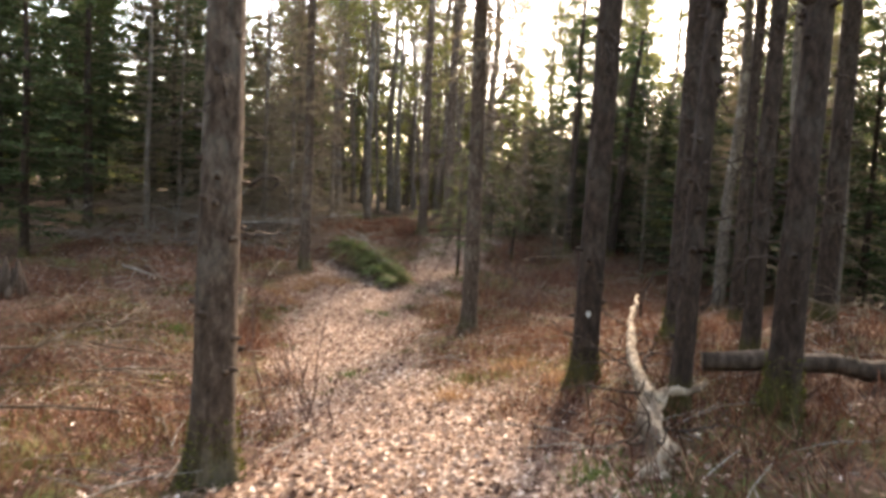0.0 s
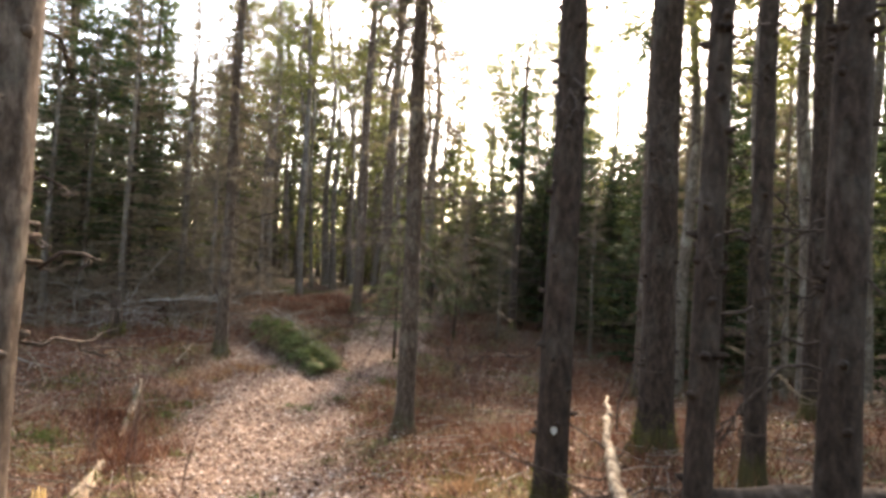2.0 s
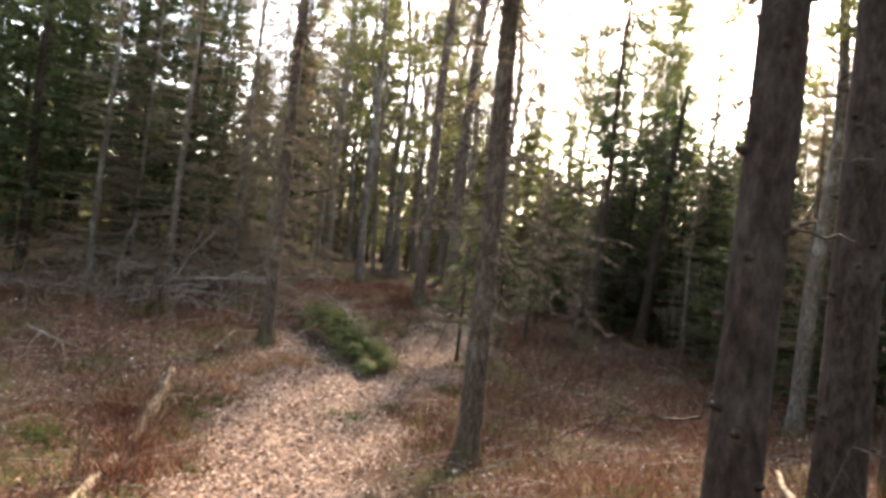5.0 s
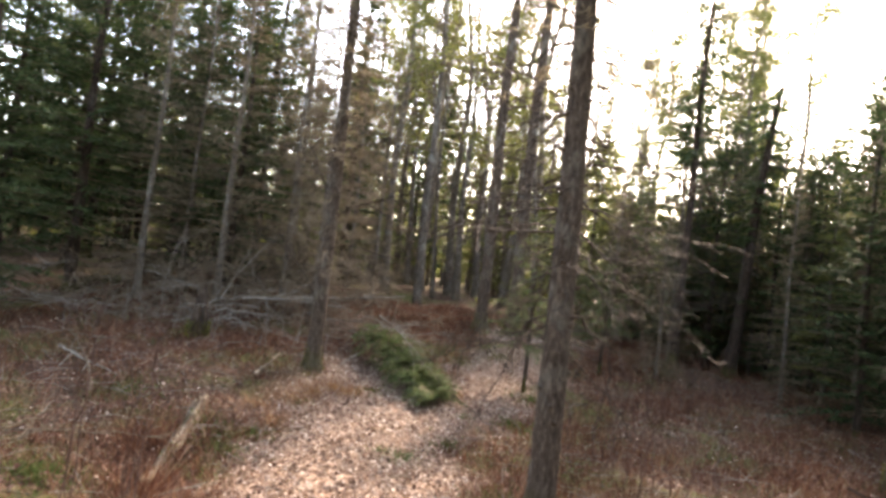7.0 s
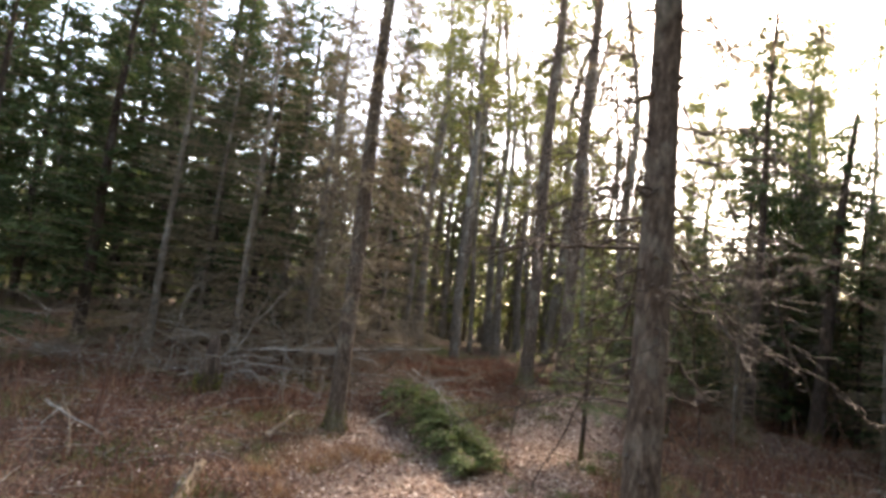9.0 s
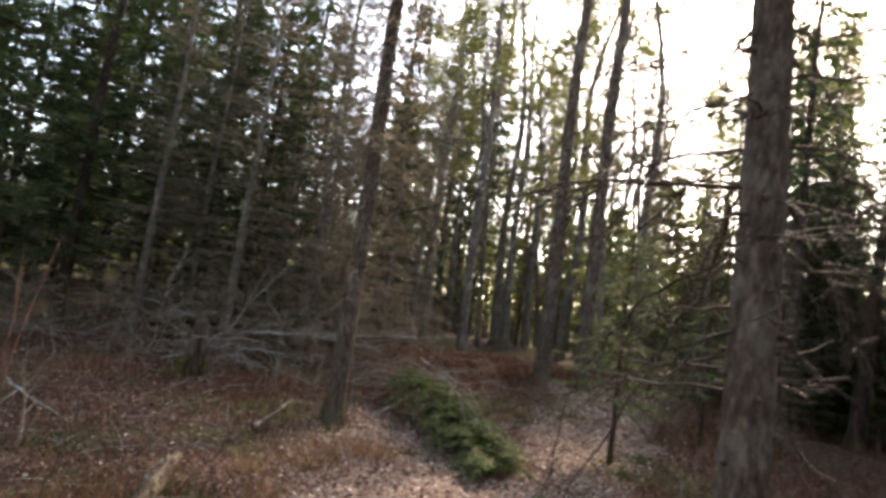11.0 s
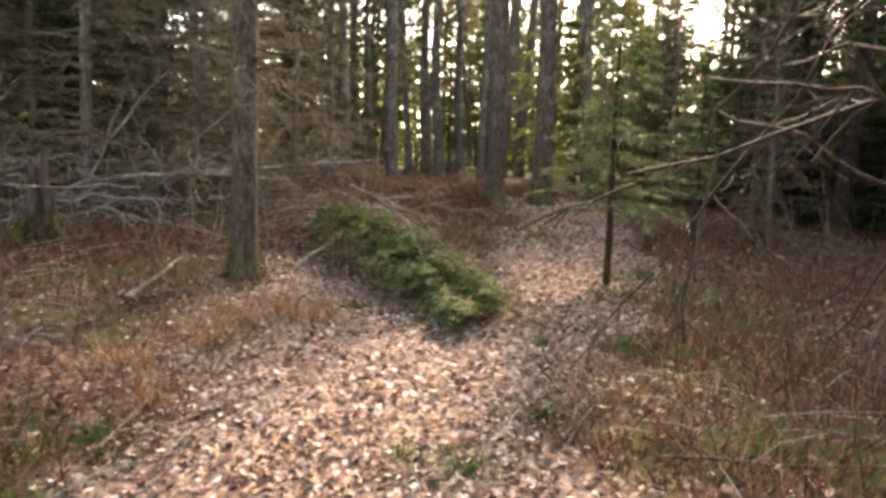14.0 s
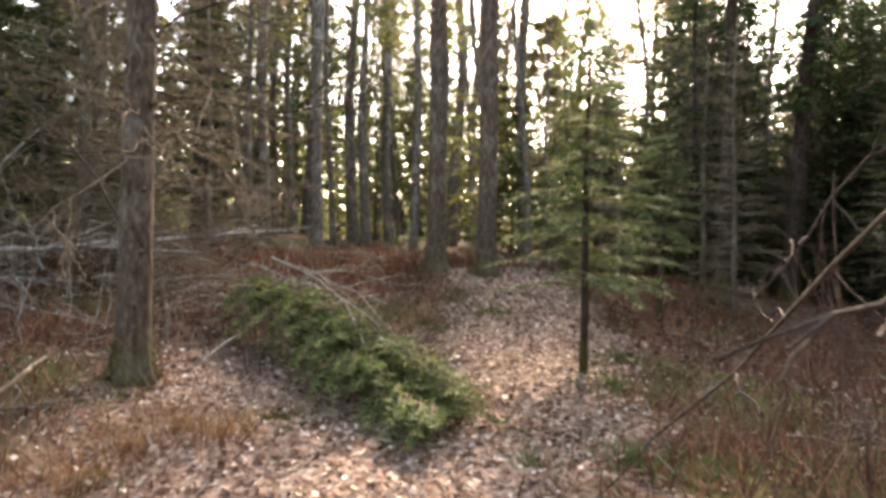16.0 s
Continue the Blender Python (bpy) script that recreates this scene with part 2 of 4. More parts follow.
class Shape:
    """Collects vertices and faces, then becomes one mesh."""

    def __init__(self):
        self.v, self.f, self.count = [], [], 0

    def add(self, verts, faces):
        self.v.append(np.asarray(verts, float))
        self.f.extend((np.asarray(faces) + self.count).tolist())
        self.count += len(verts)
        return self

    def tube(self, pts, radii, sides=6, wobble=0.0, cap=True):
        pts, radii = np.asarray(pts, float), np.asarray(radii, float)
        tan = np.gradient(pts, axis=0)
        tan /= np.linalg.norm(tan, axis=1)[:, None] + 1e-9
        ref = np.where(np.abs(tan[:, 2:3]) > 0.9, np.array([[1.0, 0, 0]]), np.array([[0, 0, 1.0]]))
        if np.abs(tan[:, 2]).mean() > 0.8:
            ref[:] = (1.0, 0, 0)
        else:
            ref[:] = (0.05, 0.05, 1.0)
        u = np.cross(tan, ref)
        u /= np.linalg.norm(u, axis=1)[:, None] + 1e-9
        w = np.cross(tan, u)
        ang = np.linspace(0, 2 * np.pi, sides, endpoint=False)
        rad = radii[:, None] * (1 + wobble * rng.normal(size=(len(pts), sides)))
        ring = pts[:, None] + rad[..., None] * (np.cos(ang)[None, :, None] * u[:, None] + np.sin(ang)[None, :, None] * w[:, None])
        k = len(pts)
        i, j = np.meshgrid(np.arange(k - 1), np.arange(sides), indexing="ij")
        j2 = (j + 1) % sides
        faces = np.stack([i * sides + j, i * sides + j2, (i + 1) * sides + j2, (i + 1) * sides + j], -1).reshape(-1, 4)
        base = self.count
        self.add(ring.reshape(-1, 3), faces)
        if cap and radii[-1] > 0.004:
            self.f.append([base + (k - 1) * sides + q for q in range(sides)])
            self.f.append([base + q for q in range(sides)][::-1])
        return self

    def blades(self, base, along, side, length, width, bend=None):
        """Many thin pointed leaves: base points, directions along and across, with lengths and widths."""
        base, along, side = (np.asarray(q, float) for q in (base, along, side))
        along = along / (np.linalg.norm(along, axis=1)[:, None] + 1e-9)
        side = side / (np.linalg.norm(side, axis=1)[:, None] + 1e-9)
        length, width = np.broadcast_to(length, len(base))[:, None], np.broadcast_to(width, len(base))[:, None]
        tip = base + along * length
        if bend is not None:
            tip = tip + bend
        v = np.stack([base + side * width / 2, tip, base - side * width / 2], 1).reshape(-1, 3)
        q = np.arange(len(base))[:, None] * 3
        return self.add(v, np.hstack([q, q + 1, q + 2]))

    def object(self, name, mat, parent=None, label="", flat=False):
        me = bpy.data.meshes.new(name)
        me.from_pydata(np.concatenate(self.v).tolist() if self.v else [], [], self.f)
        me.materials.append(mat)
        if not flat:
            me.polygons.foreach_set("use_smooth", [True] * len(me.polygons))
        me.update()
        ob = new(name, me)
        if parent is not None:
            ob.parent = parent
        if label:
            ob["label"] = label
        return ob


def thing(name, label, category, x, y, z=None, group="", kind="", turn=0.0):
    ob = new(name)
    ob.matrix_basis = pose(x, y, float(ground_z(x, y)) if z is None else z, 0, 0, turn)
    return tagged(ob, label, category, group, kind)


def wander(p0, p1, n=8, amp=0.05, sag=0.0):
    """A crooked line from p0 to p1."""
    t = np.linspace(0, 1, n)[:, None]
    p0, p1 = np.asarray(p0, float), np.asarray(p1, float)
    off = np.cumsum(rng.normal(size=(n, 3)), axis=0)
    off -= off[:1] + (off[-1:] - off[:1]) * t
    pts = p0 + (p1 - p0) * t + off * amp
    pts[:, 2:3] += sag * 4 * t * (1 - t)
    return pts


def twiggy(shape, p0, p1, r, forks=3, amp=0.03, sag=0.0, depth=1, spread=0.6):
    """A branch with side twigs, in one mesh."""
    n = 8 if depth else 4
    pts = wander(p0, p1, n, amp, sag)
    shape.tube(pts, np.linspace(r, max(r * 0.3, 0.003), n), 5 if r > 0.012 else (4 if depth else 3), cap=False)
    length = np.linalg.norm(pts[-1] - pts[0])
    if depth:
        for _ in range(forks):
            k = rng.integers(2, 7)
            way = (pts[min(k + 1, 7)] - pts[k - 1])
            way = way / (np.linalg.norm(way) + 1e-9) + rng.normal(size=3) * spread
            way /= np.linalg.norm(way) + 1e-9
            twiggy(shape, pts[k], pts[k] + way * length * rng.uniform(0.25, 0.55), max(r * 0.55, 0.004), forks, amp * 0.5, 0, depth - 1, spread)
    return pts


def trunk_shape(height, r, lean=(0.0, 0.0), sides=18, flare=0.55, rings=26, crook=0.02, top=0.3):
    s = Shape()
    t = np.linspace(0, 1, rings) ** 1.7
    z = -0.25 + t * (height + 0.25)
    hh = np.clip(z, 0, None)
    pts = np.stack([lean[0] * z / height + crook * np.sin(z * 0.9 + r * 50) * hh / 4, lean[1] * z / height + crook * np.cos(z * 0.7 + r * 31) * hh / 4, z], 1)
    rad = r * (1 - (1 - top) * np.clip(z / height, 0, 1)) * (1 + flare * np.exp(-np.clip(z + 0.05, 0, None) / 0.16))
    ang = np.linspace(0, 2 * np.pi, sides, endpoint=False)
    lobes = 1 + 0.28 * np.exp(-np.clip(z, 0, None) / 0.14)[:, None] * np.cos(5 * ang + r * 70)[None] + 0.025 * rng.normal(size=(rings, sides))
    rr = rad[:, None] * lobes
    v = np.stack([pts[:, :1] + rr * np.cos(ang), pts[:, 1:2] + rr * np.sin(ang), np.repeat(z[:, None], sides, 1)], -1).reshape(-1, 3)
    i, j = np.meshgrid(np.arange(rings - 1), np.arange(sides), indexing="ij")
    j2 = (j + 1) % sides
    s.add(v, np.stack([i * sides + j, i * sides + j2, (i + 1) * sides + j2, (i + 1) * sides + j], -1).reshape(-1, 4))
    s.axis = lambda zz: np.array([np.interp(zz, z, pts[:, 0]), np.interp(zz, z, pts[:, 1]), zz])
    s.radius = lambda zz: float(np.interp(zz, z, rad))
    return s


def ragged(shape, p0, way, length, n, size):
    """A far bough: a few coarse sprays."""
    t = rng.random(n)[:, None]
    base = p0 + np.asarray(way) * length * t
    al = np.asarray(way) * 0.5 + rng.normal(size=(n, 3)) * (0.7, 0.7, 0.25) - (0, 0, 0.15)
    shape.blades(base, al, np.cross(al, rng.normal(size=(n, 3)) * 0.5 + (0, 0, 1.0)), size * rng.uniform(0.6, 1.4, n), size * 0.32)


def far_conifer(name, label, height, r, low, spread, mat, n=13, size=0.4):
    ob = tagged(new(name), label, "tree")
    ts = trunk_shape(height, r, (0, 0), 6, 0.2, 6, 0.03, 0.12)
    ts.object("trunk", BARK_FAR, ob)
    crown = Shape()
    for z in np.arange(low, height - 0.2, 0.34):
        f = (z - low) / (height - low)
        for _ in range(5):
            ang = rng.random() * 6.283
            ragged(crown, ts.axis(z), (math.cos(ang), math.sin(ang), rng.uniform(-0.1, 0.2)), spread * (1.05 - f) ** 0.8 * rng.uniform(0.6, 1.4), n, size)
    crown.object("crown", mat, ob, flat=True)
    return ob


def sprays(shape, p0, way, length, gap=0.085, reach=0.34, width=0.045, droop=0.12, start=0.15):
    """Needle sprays to both sides of one bough."""
    way = np.asarray(way, float) / np.linalg.norm(way)
    n = max(3, int(length * (1 - start) / gap))
    t = start + (1 - start) * (np.arange(n) + rng.random(n)) / n
    side = np.cross(way, (0, 0, 1.0))
    side /= np.linalg.norm(side) + 1e-9
    for s in (-1, 1):
        base = p0 + way * (t * length)[:, None]
        base[:, 2] -= droop * length * t ** 2
        al = way * rng.uniform(0.35, 0.8, n)[:, None] + s * side * rng.uniform(0.5, 1.0, n)[:, None] + rng.normal(size=(n, 3)) * 0.18
        al[:, 2] -= rng.uniform(0.0, 0.4, n)
        cross = np.cross(al, rng.normal(size=(n, 3)) * 0.5 + (0, 0, 1.0))
        ln = reach * (1.05 - 0.75 * t) * rng.uniform(0.6, 1.2, n)
        shape.blades(base, al, cross, ln, width * rng.uniform(0.7, 1.3, n))
        q = base + al / np.linalg.norm(al, axis=1)[:, None] * (ln * 0.45)[:, None]
        al2 = al + rng.normal(size=(n, 3)) * 0.55
        shape.blades(q, al2, np.cross(al2, rng.normal(size=(n, 3)) * 0.5 + (0, 0, 1.0)), ln * 0.6, width * 0.8)


def conifer(name, label, height, r, low, spread, mat, bark, step=0.3, per=5, gap=0.1, top=1.0, rise=0.1, reach=0.34, width=0.05, lean=(0, 0), dead_low=0.6, twigs=8):
    """A conifer: trunk, green crown of boughs, and bare dead twigs beneath the crown."""
    ob = new(name)
    tagged(ob, label, "tree")
    ts = trunk_shape(height, r, lean, 10, 0.4, 16, 0.03, 0.12)
    ts.object("trunk", bark, ob)
    crown, wood = Shape(), Shape()
    z = low
    while z < height - 0.15:
        f = (z - low) / (height - low)
        for _ in range(per if f < 0.85 else 3):
            ang = rng.random() * 6.283
            ln = spread * (1 - f) ** 0.75 * rng.uniform(0.55, 1.15) * (0.75 + 0.25 * min(1, f * 6)) + 0.15
            way = np.array([math.cos(ang), math.sin(ang), rise + 0.5 * f - 0.2 * rng.random()])
            p0 = ts.axis(z + rng.uniform(-0.5, 0.5) * step)
            sprays(crown, p0, way, ln, gap, reach * (0.6 + 0.4 * (1 - f)), width)
            w = way / np.linalg.norm(way)
            wood.tube([p0, p0 + w * ln - (0, 0, 0.12 * ln)], [0.006 + 0.007 * ln, 0.003], 3, cap=False)
        z += step * (1 - 0.4 * f)
    crown.object("crown", mat, ob, flat=True)
    wood.object("bough_wood", TWIG, ob)["kind"] = "stuff"
    for k in range(twigs):
        dead = Shape()
        zz, ang = 0.7 + (low + dead_low - 0.7) * (k + rng.random()) / twigs, rng.random() * 6.283
        ln = rng.uniform(0.4, 1.2) * min(1.2, spread)
        p0 = ts.axis(zz)
        twiggy(dead, p0, p0 + np.array([math.cos(ang) * ln, math.sin(ang) * ln, rng.uniform(-0.3, 0.1) * ln]), 0.01, 5, 0.03, -0.05, 1)
        dead.object("dead_branch", TWIG, ob)
    return ob


def pine(name, label, height, r, low, lean=(0, 0), clumps=46, bark=None):
    """A tall pine: bare trunk, a high open crown of needle clumps on crooked limbs."""
    ob = new(name)
    tagged(ob, label, "tree")
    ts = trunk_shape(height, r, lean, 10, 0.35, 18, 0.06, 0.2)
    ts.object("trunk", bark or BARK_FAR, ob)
    limbs, crown = Shape(), Shape()
    for k in range(clumps):
        f = (k + rng.random()) / clumps
        z = low + (height - low) * f
        ang = rng.random() * 6.283
        ln = (1.0 - 0.55 * f) * rng.uniform(0.5, 1.9)
        p0 = ts.axis(z)
        p1 = p0 + np.array([math.cos(ang) * ln, math.sin(ang) * ln, rng.uniform(0.0, 0.5) * ln])
        pts = wander(p0, p1, 6, 0.05)
        limbs.tube(pts, np.linspace(0.022, 0.004, 6), 4, cap=False)
        for c in (pts[-1], pts[-1] + rng.normal(size=3) * 0.2, pts[4] + rng.normal(size=3) * 0.16, pts[3] + rng.normal(size=3) * 0.16):
            n = 27
            al = rng.normal(size=(n, 3)) * (1, 1, 0.6) + (0, 0, 0.2)
            crown.blades(c + rng.normal(size=(n, 3)) * (0.17, 0.17, 0.08), al, rng.normal(size=(n, 3)), rng.uniform(0.12, 0.3, n), rng.uniform(0.04, 0.075, n))
    for k in range(7):
        dead = Shape()
        z = rng.uniform(1.2, low + 0.5)
        ang = rng.random() * 6.283
        ln = rng.uniform(0.4, 1.3)
        p0 = ts.axis(z)
        twiggy(dead, p0, p0 + np.array([math.cos(ang) * ln, math.sin(ang) * ln, rng.uniform(-0.4, 0.2) * ln]), 0.012, 5, 0.04, 0, 1)
        dead.object("dead_branch", TWIG, ob)
    limbs.object("crown_wood", TWIG, ob)["kind"] = "stuff"
    crown.object("crown", NEEDLE_PINE, ob, flat=True)
    return ob


def bare_tree(name, label, height, r, lean=(0, 0), bark=None):
    """A leafless broadleaf tree with upswept limbs and fine twigs."""
    ob = new(name)
    tagged(ob, label, "tree")
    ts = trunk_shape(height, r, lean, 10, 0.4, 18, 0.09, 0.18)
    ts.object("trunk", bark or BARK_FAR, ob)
    for k in range(15):
        limb = Shape()
        z = height * (0.28 + 0.7 * (k + rng.random()) / 15)
        ang = rng.random() * 6.283
        ln = rng.uniform(0.8, 2.6) * (1.1 - 0.6 * z / height)
        p0 = ts.axis(z)
        twiggy(limb, p0, p0 + np.array([math.cos(ang) * ln * 0.6, math.sin(ang) * ln * 0.6, ln * rng.uniform(0.4, 0.9)]), 0.022, 5, 0.06, 0, 2, 0.5)
        limb.object("limb", TWIG, ob)
    return ob


# ---------------------------------------------------------------- ground
def ground():
    def axis(lo, hi, fine, far):
        core = np.arange(lo, hi + fine / 2, fine)
        out = [fine]
        while sum(out) < far:
            out.append(out[-1] * 1.22)
        ext = np.cumsum(out)
        return np.concatenate([lo - ext[::-1], core, hi + ext])
    xs, ys = axis(-11, 11, 0.11, 900), axis(-3, 26, 0.11, 900)
    X, Y = np.meshgrid(xs, ys)
    Z = ground_z(X, Y) + 0.012 * rng.normal(size=X.shape) * ((np.abs(X) < 11) & (Y > -3) & (Y < 26))
    nx, ny = len(xs), len(ys)
    i, j = np.meshgrid(np.arange(ny - 1), np.arange(nx - 1), indexing="ij")
    q = i * nx + j
    me = bpy.data.meshes.new("ground")
    me.from_pydata(np.stack([X, Y, Z], -1).reshape(-1, 3).tolist(), [], np.stack([q, q + 1, q + nx + 1, q + nx], -1).reshape(-1, 4).tolist())
    at = me.attributes.new("trail", "FLOAT", "POINT")
    at.data.foreach_set("value", trail(X, Y).reshape(-1))
    me.polygons.foreach_set("use_smooth", [True] * len(me.polygons))
    me.materials.append(GROUND)
    return tagged(new("ground", me), "brown forest floor with leaf litter, moss patches and a trodden path", "ground", kind="structure")


ground()


def surface(x, y, up=0.0):
    return np.stack([x, y, ground_z(x, y) + up], 1)


def litter(name, label, n, mat, density, size, lift=0.03):
    """Curled fallen leaves strewn over the floor, thicker where density says."""
    x, y = rng.uniform(-9, 9, n * 6), rng.uniform(-1.5, 24, n * 6)
    keep = rng.random(n * 6) < density(x, y)
    x, y = x[keep][:n], y[keep][:n]
    k = len(x)
    p = surface(x, y, 0) + np.stack([np.zeros(k), np.zeros(k), rng.uniform(0.004, lift, k)], 1)
    ang = rng.random(k) * 6.283
    nrm = rng.normal(size=(k, 3)) * 0.34 + (0, 0, 1)
    nrm /= np.linalg.norm(nrm, axis=1)[:, None]
    al = np.stack([np.cos(ang), np.sin(ang), np.zeros(k)], 1)
    al -= nrm * (al * nrm).sum(1)[:, None]
    al /= np.linalg.norm(al, axis=1)[:, None]
    sd = np.cross(nrm, al)
    ln = (size * rng.uniform(0.6, 1.3, k))[:, None]
    wd = ln * rng.uniform(0.45, 0.95, k)[:, None]
    jag = [1 + rng.normal(size=(k, 1)) * 0.28 for _ in range(4)]
    curl = nrm * ln * rng.uniform(-0.12, 0.24, k)[:, None]
    v = np.stack([p - al * ln / 2 + curl * 0.4, p - al * ln * 0.1 + sd * wd / 2 * jag[0] + curl * jag[2], p + al * ln * 0.22 + sd * wd * 0.36 * jag[1] + curl, p + al * ln / 2 + curl * 0.5,
                  p + al * ln * 0.22 - sd * wd * 0.36 * jag[2] + curl, p - al * ln * 0.1 - sd * wd / 2 * jag[3] + curl * jag[1], p], 1).reshape(-1, 3)
    q = np.arange(k)[:, None] * 7
    s = Shape()
    s.add(v, np.hstack([q, q + 5, q + 6, q + 1]))
    s.f.extend(np.hstack([q + 1, q + 6, q + 3, q + 2]).tolist())
    s.f.extend(np.hstack([q + 6, q + 5, q + 4, q + 3]).tolist())
    return tagged(s.object(name, mat, flat=True), label, "leaves", kind="stuff")


def patchy(x, y, f=0.9, ph=0.0):
    return 0.5 + 0.5 * np.sin(f * 2.1 * x + 1.3 * np.sin(f * y + ph) + ph) * np.sin(f * 1.7 * y + 1.1 * np.sin(f * 1.4 * x) + 2 * ph)

# ---------------------------------------------------------------- the trees along the path


def path_tree(label, x, y, r, height, bark, stubs, lean=(0, 0), low_limit=0.7, twig_len=0.5, moss=True, twig_mat=None, flare=0.55, crown_from=None, drop=0.25, crown_mat=None, crown_to=99, thin=0.045):
    """A trunk beside the path with knots, stubs, dead twigs and moss at its foot."""
    ob = thing("tree", label, "tree", x, y, group="trees beside the path")
    ts = trunk_shape(height, r, lean, 22, flare, 34, 0.02, 0.35)
    for _ in range(int(height * 5)):                       # knots where branches broke off
        z, ang = rng.uniform(0.5, min(height, 7)), rng.random() * 6.283
        c, rr = ts.axis(z), ts.radius(z)
        d = np.array([math.cos(ang), math.sin(ang), 0.15])
        ts.tube([c + d * rr * 0.85, c + d * (rr + 0.012), c + d * (rr + rng.uniform(0.02, 0.06))], [0.028, 0.02, 0.009], 6)
    ts.object("trunk", bark, ob)
    for _ in range(stubs):
        dead = Shape()
        z, ang = rng.uniform(low_limit, min(height, 8.5)), rng.random() * 6.283
        c, rr = ts.axis(z), ts.radius(z)
        ln = twig_len * rng.uniform(0.3, 1.5)
        d = np.array([math.cos(ang), math.sin(ang), rng.uniform(-drop - 0.5, -drop + 0.35)])
        twiggy(dead, c + d * rr * 0.8 * (1, 1, 0), c + d * (rr + ln), rng.uniform(0.007, 0.014), 4, 0.03, 0.04 * ln, 2 if ln > 0.5 else 1)
        dead.object("dead_branch", twig_mat or (TWIG_DARK if bark is BARK_DARK else TWIG), ob)
    if moss:
        ms = Shape()
        n = 900
        ang, z = rng.random(n) * 6.283, rng.uniform(-0.02, 1, n) ** 2 * 0.4
        rr = np.array([ts.radius(q) for q in z]) * rng.uniform(0.98, 1.12, n)
        base = np.stack([np.cos(ang) * rr, np.sin(ang) * rr, z], 1)
        out = np.stack([np.cos(ang), np.sin(ang), rng.uniform(-0.2, 0.8, n)], 1) + rng.normal(size=(n, 3)) * 0.4
        ms.blades(base, out, rng.normal(size=(n, 3)), rng.uniform(0.015, 0.04, n), 0.012)
        ms.object("moss", MOSS, ob, "yellow-green moss on the foot", flat=True)
    if crown_from:
        cr = Shape()
        z = crown_from
        while z < min(height, crown_to):
            for _ in range(6):
                ang = rng.random() * 6.283
                sprays(cr, ts.axis(z), (math.cos(ang), math.sin(ang), rng.uniform(-0.5, 0.1)), rng.uniform(0.4, 1.3) * (0.6 + 0.4 * min(1, (height - z) / 5)), 0.07, 0.3, thin)
            z += 0.26
        cr.object("crown", crown_mat or NEEDLE, ob, flat=True)
    return ob, ts


path_tree("straight grey-brown spruce trunk with knots and mossy foot", -1.25, 3.75, 0.122, 12, BARK_GREY, 30, (0.0, 0.1), 1.3, 0.3, twig_mat=TWIG_DARK)
tree_b, shape_b = path_tree("slender grey spruce with dead twigs and a mossy foot", -3.13, 15.45, 0.125, 13, BARK_GREY, 130, (0.02, 0), 1.6, 0.8, crown_from=3.6, crown_mat=NEEDLE_DEAD, thin=0.018)
tree_c, shape_c = path_tree("lichen-grey spruce hung with drooping dead twigs", 0.5, 10.45, 0.128, 13, BARK_GREY, 150, (-0.1, 0), 1.5, 0.8, crown_from=4.2, crown_mat=NEEDLE_DEAD, thin=0.014, moss=False, twig_mat=TWIG_DARK)
# crowns from 6 m up stay out of view, added for their shade
path_tree("dark straight trunk with a white blaze and mossy foot", 1.33, 5.9, 0.118, 13, BARK_DARK, 16, (0.1, 0), 1.2, 0.3, crown_from=6.0, thin=0.06)
path_tree("thick dark trunk with a mossy foot", 2.74, 7.5, 0.165, 14, BARK_DARK, 20, (0, 0), 1.5, 0.4, crown_from=6.0, thin=0.06)
path_tree("thin grey trunk leaning beside the bleached snag", 1.66, 4.45, 0.07, 11, BARK_DARK, 20, (0.25, 0.1), 1.2, 0.3, moss=False)
path_tree("brown trunk standing over the fallen log", 2.3, 4.35, 0.1, 12, BARK_DARK, 26, (0.1, 0), 1.0, 0.4, crown_from=6.0, thin=0.06)
path_tree("thin brown trunk behind the fallen log", 2.85, 6.0, 0.08, 12, BARK_DARK, 26, (0, 0), 1.0, 0.4, moss=False)
path_tree("dark trunk among the close-standing spruces", 4.64, 8.0, 0.12, 13, BARK_DARK, 26, (0.1, 0), 1.0, 0.4, moss=False, crown_from=6.0, thin=0.06)
path_tree("narrow dark trunk among the close-standing spruces", 3.9, 8.7, 0.08, 12, BARK_DARK, 26, (0, 0), 1.0, 0.4, moss=False)
path_tree("grey twin-ridged trunk with peeling bark", 4.6, 12.6, 0.12, 12, BARK_GREY, 30, (0.1, 0), 1.2, 0.5, crown_from=6.5, thin=0.06)
path_tree("slim brown trunk among dead twigs", 3.75, 19.9, 0.1, 8.6, BARK_DARK, 60, (0.15, 0), 1.0, 0.9, moss=False, crown_from=4.4, thin=0.05)
path_tree("dark leaning pine trunk on the far slope", 5.2, 20.6, 0.15, 6.9, BARK_DARK, 50, (0.55, 0), 1.0, 0.9, moss=False, crown_from=3.3, thin=0.05)
# both crowns start above the view, added to shade the floor on the left
path_tree("straight brown trunk with spreading roots on the rise", -0.57, 19.7, 0.135, 15, BARK_GREY, 14, (0, 0), 2.5, 0.5, flare=0.9, crown_from=8.6, thin=0.06)
path_tree("straight brown trunk with a mossy foot on the rise", 0.13, 19.6, 0.14, 15, BARK_GREY, 14, (0.1, 0), 2.5, 0.5, crown_from=8.8, thin=0.06)

